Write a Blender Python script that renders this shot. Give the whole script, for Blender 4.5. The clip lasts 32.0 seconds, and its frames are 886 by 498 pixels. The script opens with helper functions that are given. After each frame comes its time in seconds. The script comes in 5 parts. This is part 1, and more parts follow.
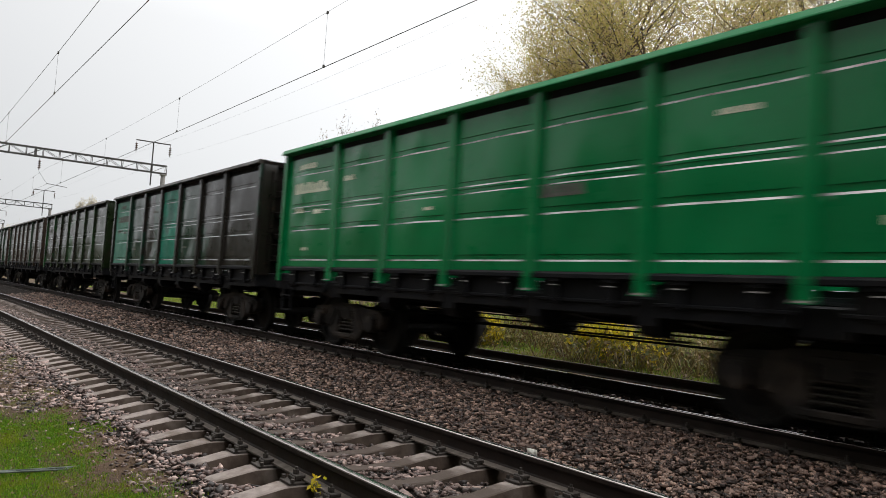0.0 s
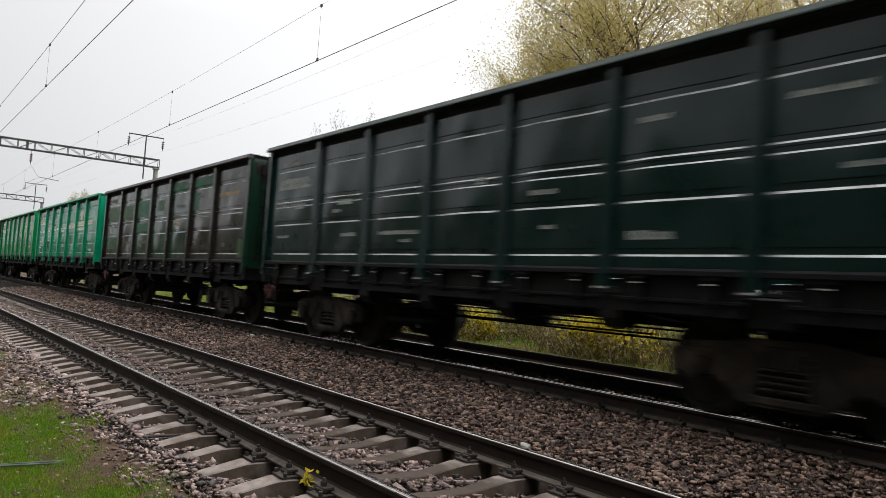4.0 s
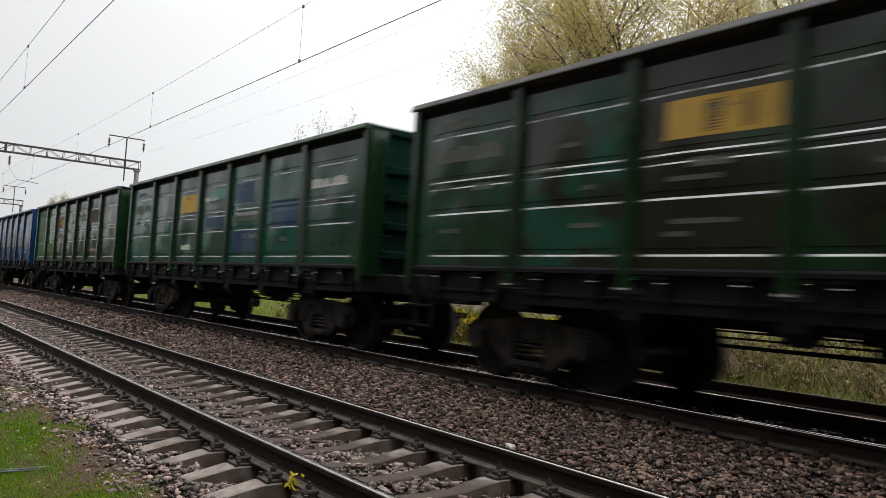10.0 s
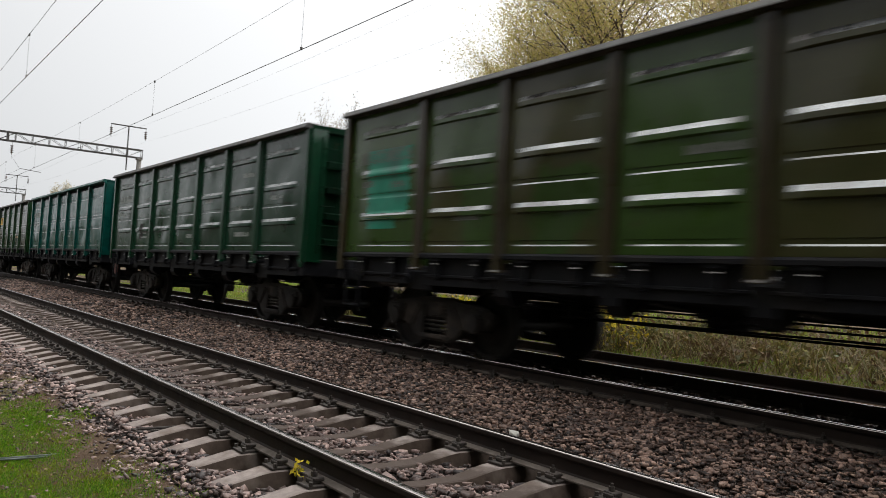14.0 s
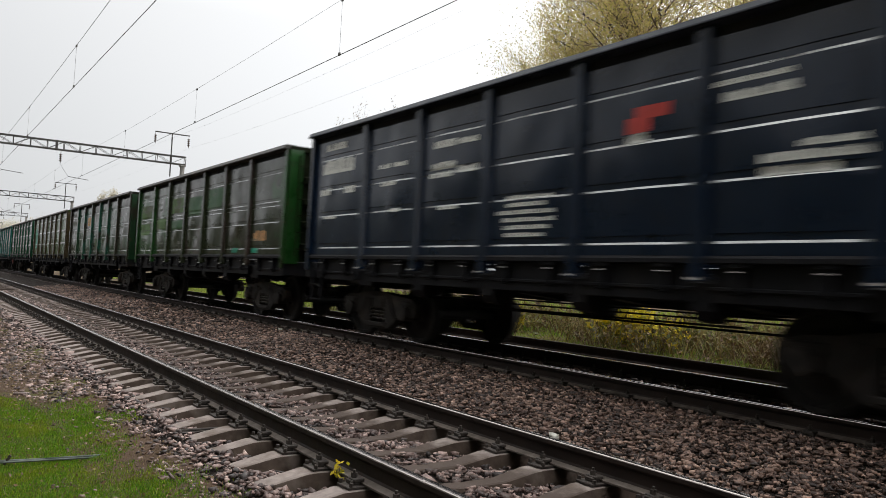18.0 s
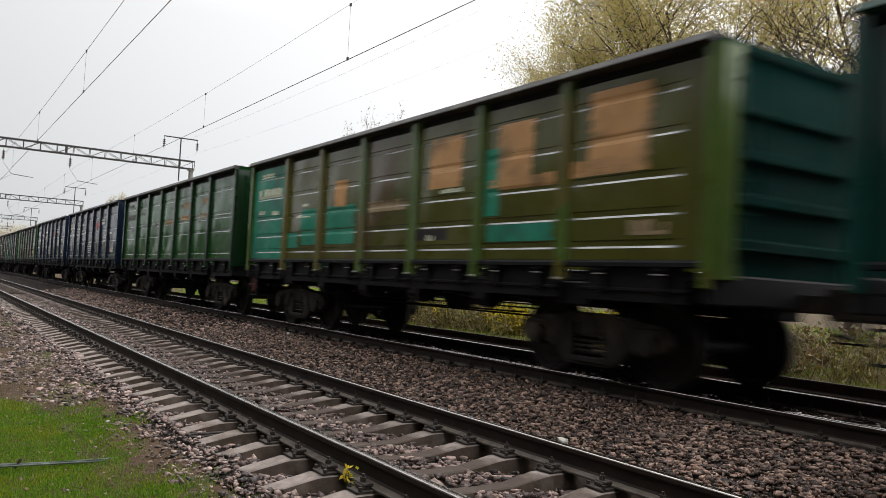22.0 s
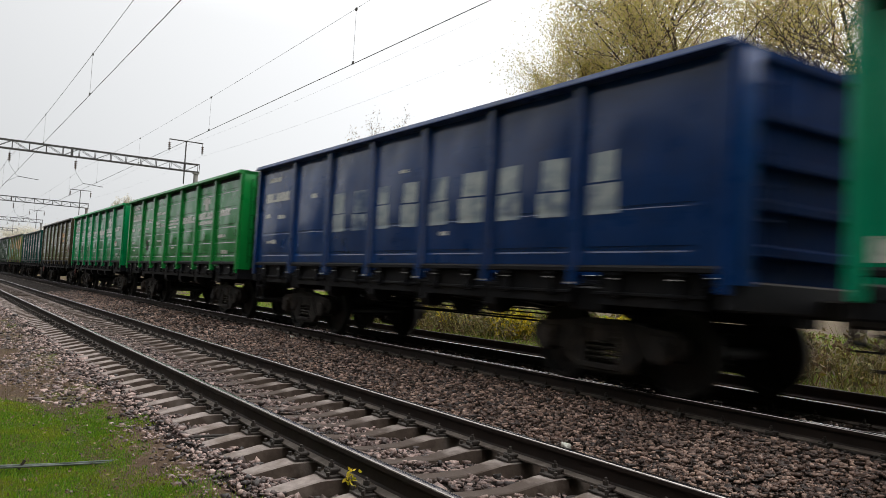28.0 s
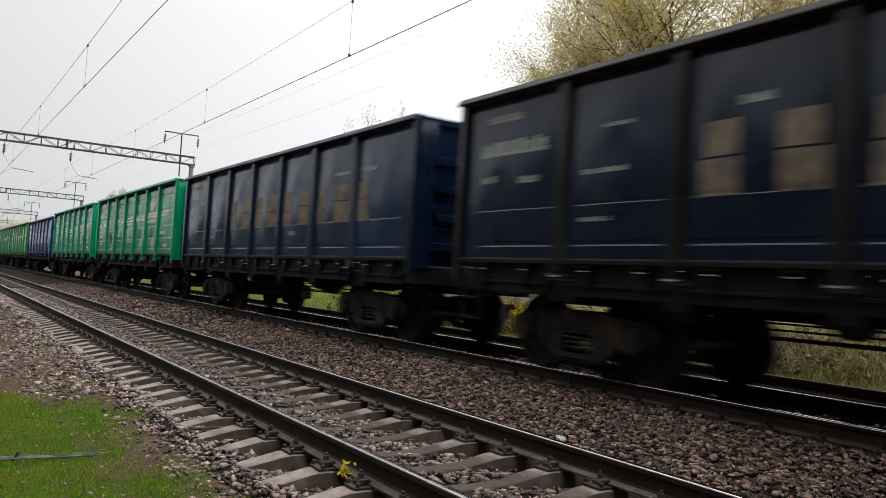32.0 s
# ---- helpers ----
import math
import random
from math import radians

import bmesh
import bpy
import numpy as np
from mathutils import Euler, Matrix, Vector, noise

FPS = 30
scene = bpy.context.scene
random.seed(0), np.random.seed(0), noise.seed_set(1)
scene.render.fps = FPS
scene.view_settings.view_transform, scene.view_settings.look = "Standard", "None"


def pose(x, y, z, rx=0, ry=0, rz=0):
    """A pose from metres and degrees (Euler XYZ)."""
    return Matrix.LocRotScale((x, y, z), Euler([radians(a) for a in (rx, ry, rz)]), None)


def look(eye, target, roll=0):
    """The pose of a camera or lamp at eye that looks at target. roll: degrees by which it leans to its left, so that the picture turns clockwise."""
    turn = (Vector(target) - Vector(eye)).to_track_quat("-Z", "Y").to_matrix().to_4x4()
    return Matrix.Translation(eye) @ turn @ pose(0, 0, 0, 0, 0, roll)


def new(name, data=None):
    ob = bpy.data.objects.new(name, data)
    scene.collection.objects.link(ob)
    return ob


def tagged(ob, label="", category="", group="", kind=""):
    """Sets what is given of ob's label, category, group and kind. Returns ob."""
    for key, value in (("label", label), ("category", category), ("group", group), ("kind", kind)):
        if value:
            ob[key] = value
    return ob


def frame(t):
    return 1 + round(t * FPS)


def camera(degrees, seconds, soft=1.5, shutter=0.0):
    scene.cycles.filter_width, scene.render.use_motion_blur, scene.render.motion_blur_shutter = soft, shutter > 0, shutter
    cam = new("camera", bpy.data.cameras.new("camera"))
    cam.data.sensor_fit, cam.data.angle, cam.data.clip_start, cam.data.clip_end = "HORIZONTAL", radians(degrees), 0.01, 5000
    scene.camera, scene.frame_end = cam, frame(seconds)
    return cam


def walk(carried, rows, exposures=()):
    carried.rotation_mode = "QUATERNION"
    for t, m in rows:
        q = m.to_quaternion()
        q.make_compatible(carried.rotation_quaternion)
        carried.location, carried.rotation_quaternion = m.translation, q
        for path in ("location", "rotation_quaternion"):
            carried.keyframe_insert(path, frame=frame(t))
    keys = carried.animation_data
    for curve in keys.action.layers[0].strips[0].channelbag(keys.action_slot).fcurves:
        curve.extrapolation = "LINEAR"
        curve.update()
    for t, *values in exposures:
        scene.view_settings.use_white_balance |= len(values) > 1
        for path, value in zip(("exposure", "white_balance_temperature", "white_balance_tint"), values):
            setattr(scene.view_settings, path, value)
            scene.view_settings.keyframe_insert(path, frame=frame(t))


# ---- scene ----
# Plan: x along the track (the train runs towards -x), y across it, z up from the near rails' heads.
# seconds, place, pitch, roll, yaw of the handheld camera beside the line
PATH = [
    (0, 0.008, -2.569, 1.171, 3.38, -3.81, 54.88), (0.5, 0.011, -2.570, 1.170, 3.47, -3.86, 54.67), (1, 0.005, -2.567, 1.168, 3.26, -3.74, 54.48),
    (1.5, 0.001, -2.557, 1.163, 3.23, -3.68, 54.61), (2, -0.001, -2.558, 1.165, 3.14, -3.56, 54.74), (2.5, 0.001, -2.557, 1.164, 3.00, -3.71, 55.03),
    (3, -0.002, -2.553, 1.165, 2.88, -3.90, 54.69), (3.5, -0.009, -2.554, 1.161, 2.92, -3.98, 54.55), (5.5, -0.005, -2.563, 1.166, 3.31, -3.80, 53.86),
    (6, -0.001, -2.556, 1.165, 3.09, -3.82, 53.74), (6.5, 0.005, -2.559, 1.172, 3.07, -3.76, 53.56), (7, 0.005, -2.565, 1.171, 3.17, -3.71, 53.76),
    (7.5, -0.003, -2.565, 1.168, 3.32, -3.68, 53.76), (8, -0.002, -2.565, 1.169, 3.24, -3.76, 53.67), (8.5, -0.003, -2.568, 1.166, 3.15, -3.82, 53.75),
    (9, -0.004, -2.562, 1.171, 3.11, -3.86, 53.70), (9.5, 0.004, -2.566, 1.170, 3.24, -3.58, 53.39), (10, -0.009, -2.559, 1.170, 3.16, -3.49, 53.25),
    (10.5, -0.000, -2.566, 1.173, 3.29, -3.64, 53.64), (11, 0.000, -2.568, 1.170, 3.17, -3.81, 53.54), (11.5, -0.016, -2.566, 1.168, 2.99, -3.84, 53.64),
    (12, -0.025, -2.548, 1.171, 2.68, -2.92, 51.88), (12.5, -0.013, -2.530, 1.171, 1.54, -2.17, 52.45), (13, -0.018, -2.541, 1.176, 1.77, -0.90, 50.88),
    (13.5, -0.030, -2.563, 1.175, 2.06, -2.56, 51.43), (14, -0.012, -2.569, 1.169, 2.27, -3.36, 53.43), (14.5, -0.013, -2.569, 1.174, 2.32, -3.33, 53.96),
    (16.5, 0.013, -2.562, 1.163, 2.24, -3.05, 56.21), (17, 0.012, -2.571, 1.166, 2.47, -3.02, 56.62), (17.5, 0.007, -2.576, 1.159, 2.22, -3.31, 56.43),
    (18, 0.004, -2.567, 1.164, 2.32, -3.00, 56.28), (18.5, 0.001, -2.572, 1.160, 2.25, -3.01, 56.45), (19, -0.001, -2.572, 1.168, 2.10, -3.08, 56.34),
    (19.5, 0.004, -2.580, 1.163, 2.34, -3.24, 56.35), (20, -0.000, -2.577, 1.167, 2.52, -3.09, 56.47), (20.5, 0.018, -2.573, 1.166, 2.50, -2.24, 57.10),
    (21, 0.008, -2.570, 1.164, 2.36, -2.35, 56.90), (21.5, 0.003, -2.574, 1.166, 2.71, -2.90, 56.79), (22, 0.003, -2.579, 1.167, 2.58, -3.03, 56.82),
    (22.5, 0.001, -2.578, 1.169, 2.48, -3.09, 56.77), (23, 0.000, -2.579, 1.165, 2.35, -3.01, 56.62), (23.5, 0.007, -2.583, 1.166, 2.27, -2.91, 57.10),
    (24, -0.000, -2.577, 1.163, 2.04, -3.46, 56.96), (24.5, -0.011, -2.579, 1.159, 1.90, -3.54, 57.16), (25, -0.004, -2.574, 1.168, 2.46, -3.51, 57.00),
    (25.5, -0.014, -2.573, 1.164, 2.65, -3.60, 56.80), (27.5, -0.004, -2.571, 1.164, 3.01, -3.40, 56.94), (28, 0.005, -2.583, 1.162, 2.89, -3.37, 57.09),
    (28.5, 0.005, -2.581, 1.168, 2.65, -3.50, 56.95), (29, -0.002, -2.576, 1.163, 2.72, -3.65, 56.92), (29.5, -0.002, -2.575, 1.166, 2.69, -3.82, 56.75),
    (30, -0.003, -2.574, 1.166, 2.76, -3.70, 56.91), (30.5, -0.008, -2.572, 1.157, 2.95, -3.69, 56.81), (31, -0.014, -2.573, 1.160, 2.72, -3.97, 56.84),
    (31.5, -0.014, -2.570, 1.165, 2.39, -3.81, 56.69), (32, -0.005, -2.571, 1.157, 2.44, -3.53, 56.80),
]
cam = camera(58.5, 32.0, soft=0.3, shutter=0.5)
walk(cam, [(t, pose(x, y, z, 90 + p, r, w)) for t, x, y, z, p, r, w in PATH], exposures=[(0.0, 0.0), (32.0, 0.0)])

# ---- light: an even white overcast sky ----
SUN_ELEVATION, SUN_TURN = 55.0, 14.0
world = bpy.data.worlds.new("overcast_sky")
scene.world = world
world.use_nodes = True
wn, wl = world.node_tree.nodes, world.node_tree.links
wn.clear()
sky = wn.new("ShaderNodeTexSky")
sky.sky_type, sky.sun_disc = "NISHITA", False
sky.sun_elevation, sky.sun_rotation = radians(SUN_ELEVATION), radians(SUN_TURN)
sky.dust_density, sky.air_density = 6.0, 1.0
dim = wn.new("ShaderNodeVectorMath")
dim.operation = "SCALE"
dim.inputs["Scale"].default_value = 0.10
wl.new(sky.outputs[0], dim.inputs[0])
wco = wn.new("ShaderNodeTexCoord")
wsep = wn.new("ShaderNodeSeparateXYZ")
wl.new(wco.outputs["Generated"], wsep.inputs[0])
cloud = wn.new("ShaderNodeValToRGB")
cloud.color_ramp.elements.new(0.28)
for i, (at, col) in enumerate(((0.0, (0.82, 0.84, 0.86, 1)), (0.30, (1.06, 1.07, 1.08, 1)), (1.0, (3.05, 3.05, 3.00, 1)))):
    cloud.color_ramp.elements[i].position, cloud.color_ramp.elements[i].color = at, col
wl.new(wsep.outputs["Z"], cloud.inputs[0])
wmix = wn.new("ShaderNodeMix")
wmix.data_type = "RGBA"
wmix.inputs[0].default_value = 0.90
wl.new(dim.outputs[0], wmix.inputs[6])
wl.new(cloud.outputs[0], wmix.inputs[7])
wbg = wn.new("ShaderNodeBackground")
wbg.inputs["Strength"].default_value = 1.14
# the cloud is brightest on the sun's side and duller behind the camera
side = wn.new("ShaderNodeVectorMath")
side.operation = "DOT_PRODUCT"
side.inputs[1].default_value = (math.sin(radians(SUN_TURN)), math.cos(radians(SUN_TURN)), 0.0)
wl.new(wco.outputs["Generated"], side.inputs[0])
glow = wn.new("ShaderNodeMapRange")
for k, v in (("From Min", -1.0), ("From Max", 1.0), ("To Min", 0.32), ("To Max", 1.34)):
    glow.inputs[k].default_value = v
wl.new(side.outputs["Value"], glow.inputs["Value"])
shade = wn.new("ShaderNodeVectorMath")
shade.operation = "SCALE"
wl.new(wmix.outputs[2], shade.inputs[0])
wl.new(glow.outputs[0], shade.inputs["Scale"])
wl.new(shade.outputs[0], wbg.inputs["Color"])
wout = wn.new("ShaderNodeOutputWorld")
wl.new(wbg.outputs[0], wout.inputs[0])
sun_data = bpy.data.lights.new("sun", "SUN")
sun_data.energy, sun_data.angle, sun_data.color = 0.8, radians(35), (1.0, 0.97, 0.93)
sun = new("sun", sun_data)
sun.matrix_basis = look((0, 0, 0), (math.sin(radians(SUN_TURN)) * -1, math.cos(radians(SUN_TURN)) * -1, -math.tan(radians(SUN_ELEVATION))))

# ---- materials ----
class Nodes:
    """A short hand for building a node material."""

    def __init__(self, name):
        self.m = bpy.data.materials.new(name)
        self.m.use_nodes = True
        self.t = self.m.node_tree
        self.b = self.t.nodes["Principled BSDF"]

    def add(self, kind, ins=(), operation=None, data_type=None, blend_type=None):
        n = self.t.nodes.new("ShaderNode" + kind)
        if operation:
            n.operation = operation
        if data_type:
            n.data_type = data_type
        if blend_type:
            n.blend_type = blend_type
        for k, v in dict(ins).items():
            self.put(n.inputs[k], v)
        return n

    def put(self, socket, v):
        if isinstance(v, bpy.types.NodeSocket):
            self.t.links.new(v, socket)
        else:
            socket.default_value = v

    def coord(self, scale=(1, 1, 1), shift=True):
        c = self.add("TexCoord").outputs["Object"]
        if shift:
            r = self.add("ObjectInfo").outputs["Random"]
            k = self.add("Math", {0: r, 1: 61.7}, operation="MULTIPLY").outputs[0]
            c = self.add("VectorMath", {0: c, 1: k}, operation="ADD").outputs[0]
        return self.add("Mapping", {"Vector": c, "Scale": scale}).outputs[0]

    def noise(self, co, scale, detail=4.0, rough=0.55, distortion=0.0):
        return self.add("TexNoise", {"Vector": co, "Scale": scale, "Detail": detail, "Roughness": rough, "Distortion": distortion}).outputs["Fac"]

    def step(self, v, lo, hi, a=0.0, b=1.0):
        return self.add("MapRange", {"Value": v, "From Min": lo, "From Max": hi, "To Min": a, "To Max": b}).outputs[0]

    def mix(self, fac, a, b, blend="MIX"):
        n = self.add("Mix", data_type="RGBA", blend_type=blend)
        for i, v in ((0, fac), (6, a), (7, b)):
            self.put(n.inputs[i], (*v, 1) if isinstance(v, tuple) and len(v) == 3 else v)
        return n.outputs[2]

    def mul(self, a, b):
        return self.add("Math", {0: a, 1: b}, operation="MULTIPLY").outputs[0]

    def done(self, color, rough=0.6, bump=None, strength=0.3, distance=0.01, metal=0.0, spec=0.5):
        self.put(self.b.inputs["Base Color"], (*color, 1) if isinstance(color, tuple) and len(color) == 3 else color)
        self.put(self.b.inputs["Roughness"], rough)
        self.put(self.b.inputs["Metallic"], metal)
        self.put(self.b.inputs["Specular IOR Level"], spec)
        if bump is not None:
            n = self.add("Bump", {"Height": bump, "Strength": strength, "Distance": distance})
            self.t.links.new(n.outputs[0], self.b.inputs["Normal"])
        return self.m


def paint(name, base, second=None, share=0.0, fade=0.25, rust=0.3, rough=0.30, third=None, coat=0.80, spec=0.14, dust_sheen=0.0, grime=1.0):
    """Weathered wagon paint: base coat, patches of a second coat panel by panel, bleaching, sooty streaks and rust."""
    n = Nodes(name)
    base = tuple(0.74 * c for c in base)
    co = n.coord()
    rnd = n.add("ObjectInfo").outputs["Random"]
    col = base
    big = n.noise(co, 0.9, 3)
    if second:
        pick = n.add("Math", {0: n.mul(rnd, 1.0), 1: n.step(big, 0.3, 0.7, -0.28, 0.28)}, operation="ADD").outputs[0]
        col = n.mix(n.step(pick, share - 0.03, share + 0.03, 1, 0), base, second)
        if third:
            other = n.add("Math", {0: n.mul(rnd, 7.31)}, operation="FRACT").outputs[0]
            col = n.mix(n.mul(n.step(other, 0.72, 0.74), n.step(n.noise(co, 1.3, 2), 0.45, 0.52)), col, third)
    pale = tuple(min(1, c * 1.35 + 0.006) for c in base)
    dirt = tuple(c * 0.30 + k for c, k in zip(base, (0.0045, 0.0040, 0.0034)))
    col = n.mix(n.mul(n.step(n.noise(co, 1.7, 5, 0.6), 0.45, 0.8), fade), col, pale)
    dark = n.add("Mapping", {"Vector": co, "Scale": (9, 9, 0.8)}).outputs[0]
    streak = n.step(n.noise(dark, 1.0, 5, 0.65), 0.5, 0.8)
    col = n.mix(n.mul(streak, 0.55 * grime), col, dirt)
    col = n.mix(n.mul(n.step(big, 0.4, 0.75), 0.35 * grime), col, dirt)
    # rain-washed sooty smears, broad and cloudy, and thin pale scuffs along the wagon
    smear = n.add("Mapping", {"Vector": co, "Scale": (1.1, 1.1, 2.4)}).outputs[0]
    col = n.mix(n.mul(n.step(n.noise(smear, 1.6, 6, 0.7, 0.8), 0.50, 0.68), 0.38 * grime), col, dirt)
    scuff = n.add("Mapping", {"Vector": co, "Scale": (1.2, 1.2, 9.0)}).outputs[0]
    col = n.mix(n.mul(n.step(n.noise(scuff, 1.3, 7, 0.7), 0.58, 0.78), 0.30 * fade / 0.25), col, tuple(0.9 * c + 0.03 for c in base))
    flake = n.step(n.noise(co, 6.0, 8, 0.7), 0.62 - 0.08 * rust, 0.72 - 0.08 * rust)
    col = n.mix(n.mul(flake, min(1.0, rust * 1.6)), col, (0.055, 0.027, 0.016))
    tone = n.step(rnd, 0, 1, 0.86, 1.1)
    col = n.mix(1.0, col, n.add("CombineColor", {0: tone, 1: tone, 2: tone}).outputs[0], "MULTIPLY")
    # pale dust, with the chord's sky brightness put into the same colour
    if dust_sheen:
        col = n.mix(n.mul(n.step(n.noise(co, 2.2, 5, 0.6), 0.25, 0.6), dust_sheen), col, (0.24, 0.225, 0.195))
    r = n.step(n.noise(co, 3.0, 4), 0.3, 0.7, rough - 0.08, rough + 0.2)
    n.put(n.b.inputs["Coat Weight"], coat)
    n.put(n.b.inputs["Coat Roughness"], 0.16)
    wavy = n.add("Math", {0: n.mul(n.noise(co, 2.6, 3, 0.5), 6.0), 1: n.noise(co, 14, 5)}, operation="ADD").outputs[0]
    return n.done(col, r, wavy, 0.16, 0.005, spec=spec)


def plain(name, a, b, scale=8.0, rough=0.7, bump=0.3, distance=0.006, metal=0.0, third=None, spec=0.5, shift=True):
    n = Nodes(name)
    co = n.coord(shift=shift)
    col = n.mix(n.step(n.noise(co, scale, 5, 0.6), 0.35, 0.65), a, b)
    if third:
        col = n.mix(n.step(n.noise(co, scale * 0.31, 4, 0.6), 0.52, 0.66), col, third)
    return n.done(col, n.step(n.noise(co, scale * 2, 3), 0.3, 0.7, rough - 0.08, rough + 0.08), n.noise(co, scale * 6, 5, 0.65), bump, distance, metal, spec)


def stones(name, a, b, c, single=False):
    """Crushed stone: every piece has its own tone."""
    n = Nodes(name)
    co = n.coord(shift=False)
    r = n.add("ObjectInfo").outputs["Random"] if single else n.add("NewGeometry").outputs["Random Per Island"]
    ramp = n.add("ValToRGB", {0: r})
    e = ramp.color_ramp.elements
    e.new(0.55)
    e.new(0.90)
    for i, (at, col) in enumerate(((0.12, a), (0.55, b), (0.90, c), (1.0, tuple(x * 1.3 for x in c)))):
        e[i].position, e[i].color = at, (*col, 1)
    col = n.mix(n.mul(n.step(n.noise(co, 60, 4), 0.4, 0.7), 0.5), ramp.outputs[0], tuple(x * 0.5 for x in a))
    col = n.mix(n.mul(n.step(n.noise(co, 0.5, 4), 0.45, 0.65), 0.30), col, (0.085, 0.050, 0.038))
    return n.done(col, n.step(n.noise(co, 40, 2), 0.3, 0.7, 0.38, 0.65), n.noise(co, 90, 4), 0.4, 0.003, spec=0.5)


def leaves(name, cols, trans=0.25, patch=None, size=2.5):
    n = Nodes(name)
    r = n.add("NewGeometry").outputs["Random Per Island"]
    ramp = n.add("ValToRGB", {0: r})
    e = ramp.color_ramp.elements
    for i in range(1, len(cols) - 1):
        e.new(i / (len(cols) - 1))
    for i, col in enumerate(cols):
        e[i].color = (*col, 1)
    col = ramp.outputs[0]
    if patch:
        col = n.mix(n.mul(n.step(n.noise(n.coord(shift=False), size, 4, 0.6), 0.50, 0.62), 0.75), col, patch)
    m = n.done(col, 0.6)
    tr = n.add("BsdfTranslucent", {"Color": col})
    mx = n.add("MixShader", {0: trans, 1: n.b.outputs[0], 2: tr.outputs[0]})
    n.t.links.new(mx.outputs[0], n.t.nodes["Material Output"].inputs[0])
    return m


M = {}
# bright metal puts sky glints on the worn rib and ledge edges
M["worn_glint_edge"] = plain("worn_glint_steel", (0.46, 0.47, 0.47), (0.30, 0.31, 0.31), 5, 0.28, 0.1, 0.003, metal=1.0, third=(0.16, 0.15, 0.14))
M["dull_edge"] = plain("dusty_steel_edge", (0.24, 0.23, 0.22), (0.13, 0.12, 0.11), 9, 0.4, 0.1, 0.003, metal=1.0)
M["black"] = plain("sooty_underframe", (0.007, 0.0075, 0.010), (0.012, 0.012, 0.015), 7, 0.6, third=(0.016, 0.0145, 0.015), spec=0.15)
M["chord"] = plain("dusty_dark_chord", (0.050, 0.044, 0.040), (0.030, 0.027, 0.026), 4, 0.5, third=(0.085, 0.074, 0.060))
# shade under the top chord, put into the colour of the sheet's upper strip
M["lip_shade"] = plain("shaded_upper_strip", (0.016, 0.017, 0.022), (0.026, 0.026, 0.031), 3, 0.7, third=(0.034, 0.031, 0.030), spec=0.15)
M["bogie"] = plain("dusty_cast_steel", (0.010, 0.009, 0.009), (0.026, 0.021, 0.019), 6, 0.7, third=(0.066, 0.050, 0.041), spec=0.3)
M["wheel"] = plain("wheel_steel", (0.012, 0.012, 0.013), (0.024, 0.021, 0.020), 6, 0.6, spec=0.3)
M["red"] = plain("faded_red_paint", (0.16, 0.022, 0.016), (0.10, 0.018, 0.014), 12, 0.5, third=(0.1, 0.03, 0.02))
M["signal_red"] = plain("red_device_paint", (0.52, 0.035, 0.025), (0.40, 0.03, 0.02), 5, 0.5, 0.1)
M["worn_white"] = plain("worn_white_sign", (0.46, 0.50, 0.50), (0.24, 0.30, 0.36), 6, 0.6, 0.1, third=(0.06, 0.10, 0.20))
M["worn_tan"] = plain("worn_tan_sign", (0.27, 0.20, 0.14), (0.14, 0.11, 0.09), 6, 0.6, 0.1, third=(0.03, 0.035, 0.06))
M["faded"] = plain("faded_white_stencil", (0.36, 0.39, 0.37), (0.18, 0.20, 0.19), 12, 0.6, 0.1)
M["dim"] = plain("faint_old_stencil", (0.15, 0.16, 0.135), (0.085, 0.09, 0.078), 10, 0.6, 0.1)
M["white"] = plain("dirty_white_paint", (0.80, 0.81, 0.77), (0.50, 0.50, 0.47), 14, 0.6, 0.1)
M["cream"] = plain("faded_cream_paint", (0.82, 0.88, 0.70), (0.60, 0.64, 0.48), 12, 0.6, 0.1)
M["tan"] = plain("faded_tan_paint", (0.46, 0.33, 0.19), (0.30, 0.22, 0.14), 6, 0.6, 0.1)
M["orange"] = plain("faded_orange_paint", (0.66, 0.36, 0.15), (0.55, 0.29, 0.12), 4, 0.6, 0.1, third=(0.25, 0.15, 0.07))
M["rust_patch"] = plain("brown_primer_patch", (0.060, 0.030, 0.018), (0.040, 0.022, 0.015), 3, 0.6, 0.1)
M["yellow"] = plain("ochre_paint", (0.62, 0.38, 0.06), (0.52, 0.31, 0.06), 5, 0.6, 0.1)
M["teal"] = plain("teal_repaint", (0.005, 0.27, 0.17), (0.005, 0.21, 0.135), 3, 0.45, 0.1, third=(0.02, 0.12, 0.09))
M["bright_green"] = plain("green_repaint", (0.018, 0.092, 0.024), (0.015, 0.070, 0.020), 3, 0.45, 0.1, third=(0.03, 0.09, 0.03))
M["blue_patch"] = plain("blue_overpaint", (0.004, 0.050, 0.120), (0.004, 0.038, 0.085), 3, 0.45, 0.1, third=(0.012, 0.05, 0.08))
M["spring"] = plain("worn_spring_steel", (0.16, 0.15, 0.14), (0.09, 0.08, 0.07), 9, 0.42, 0.1, metal=1.0)
M["lime"] = plain("yellow_green_overpaint", (0.060, 0.150, 0.018), (0.045, 0.110, 0.016), 3, 0.5, 0.1, third=(0.05, 0.06, 0.02))
M["old_green"] = plain("chalky_old_green", (0.025, 0.150, 0.080), (0.016, 0.105, 0.056), 3, 0.5, 0.1, third=(0.03, 0.07, 0.04))
M["mint"] = plain("pale_mint_repaint", (0.12, 0.32, 0.24), (0.07, 0.24, 0.17), 3, 0.5, 0.1)
M["dark_patch"] = plain("open_dark_recess", (0.012, 0.010, 0.010), (0.02, 0.016, 0.014), 8, 0.7)
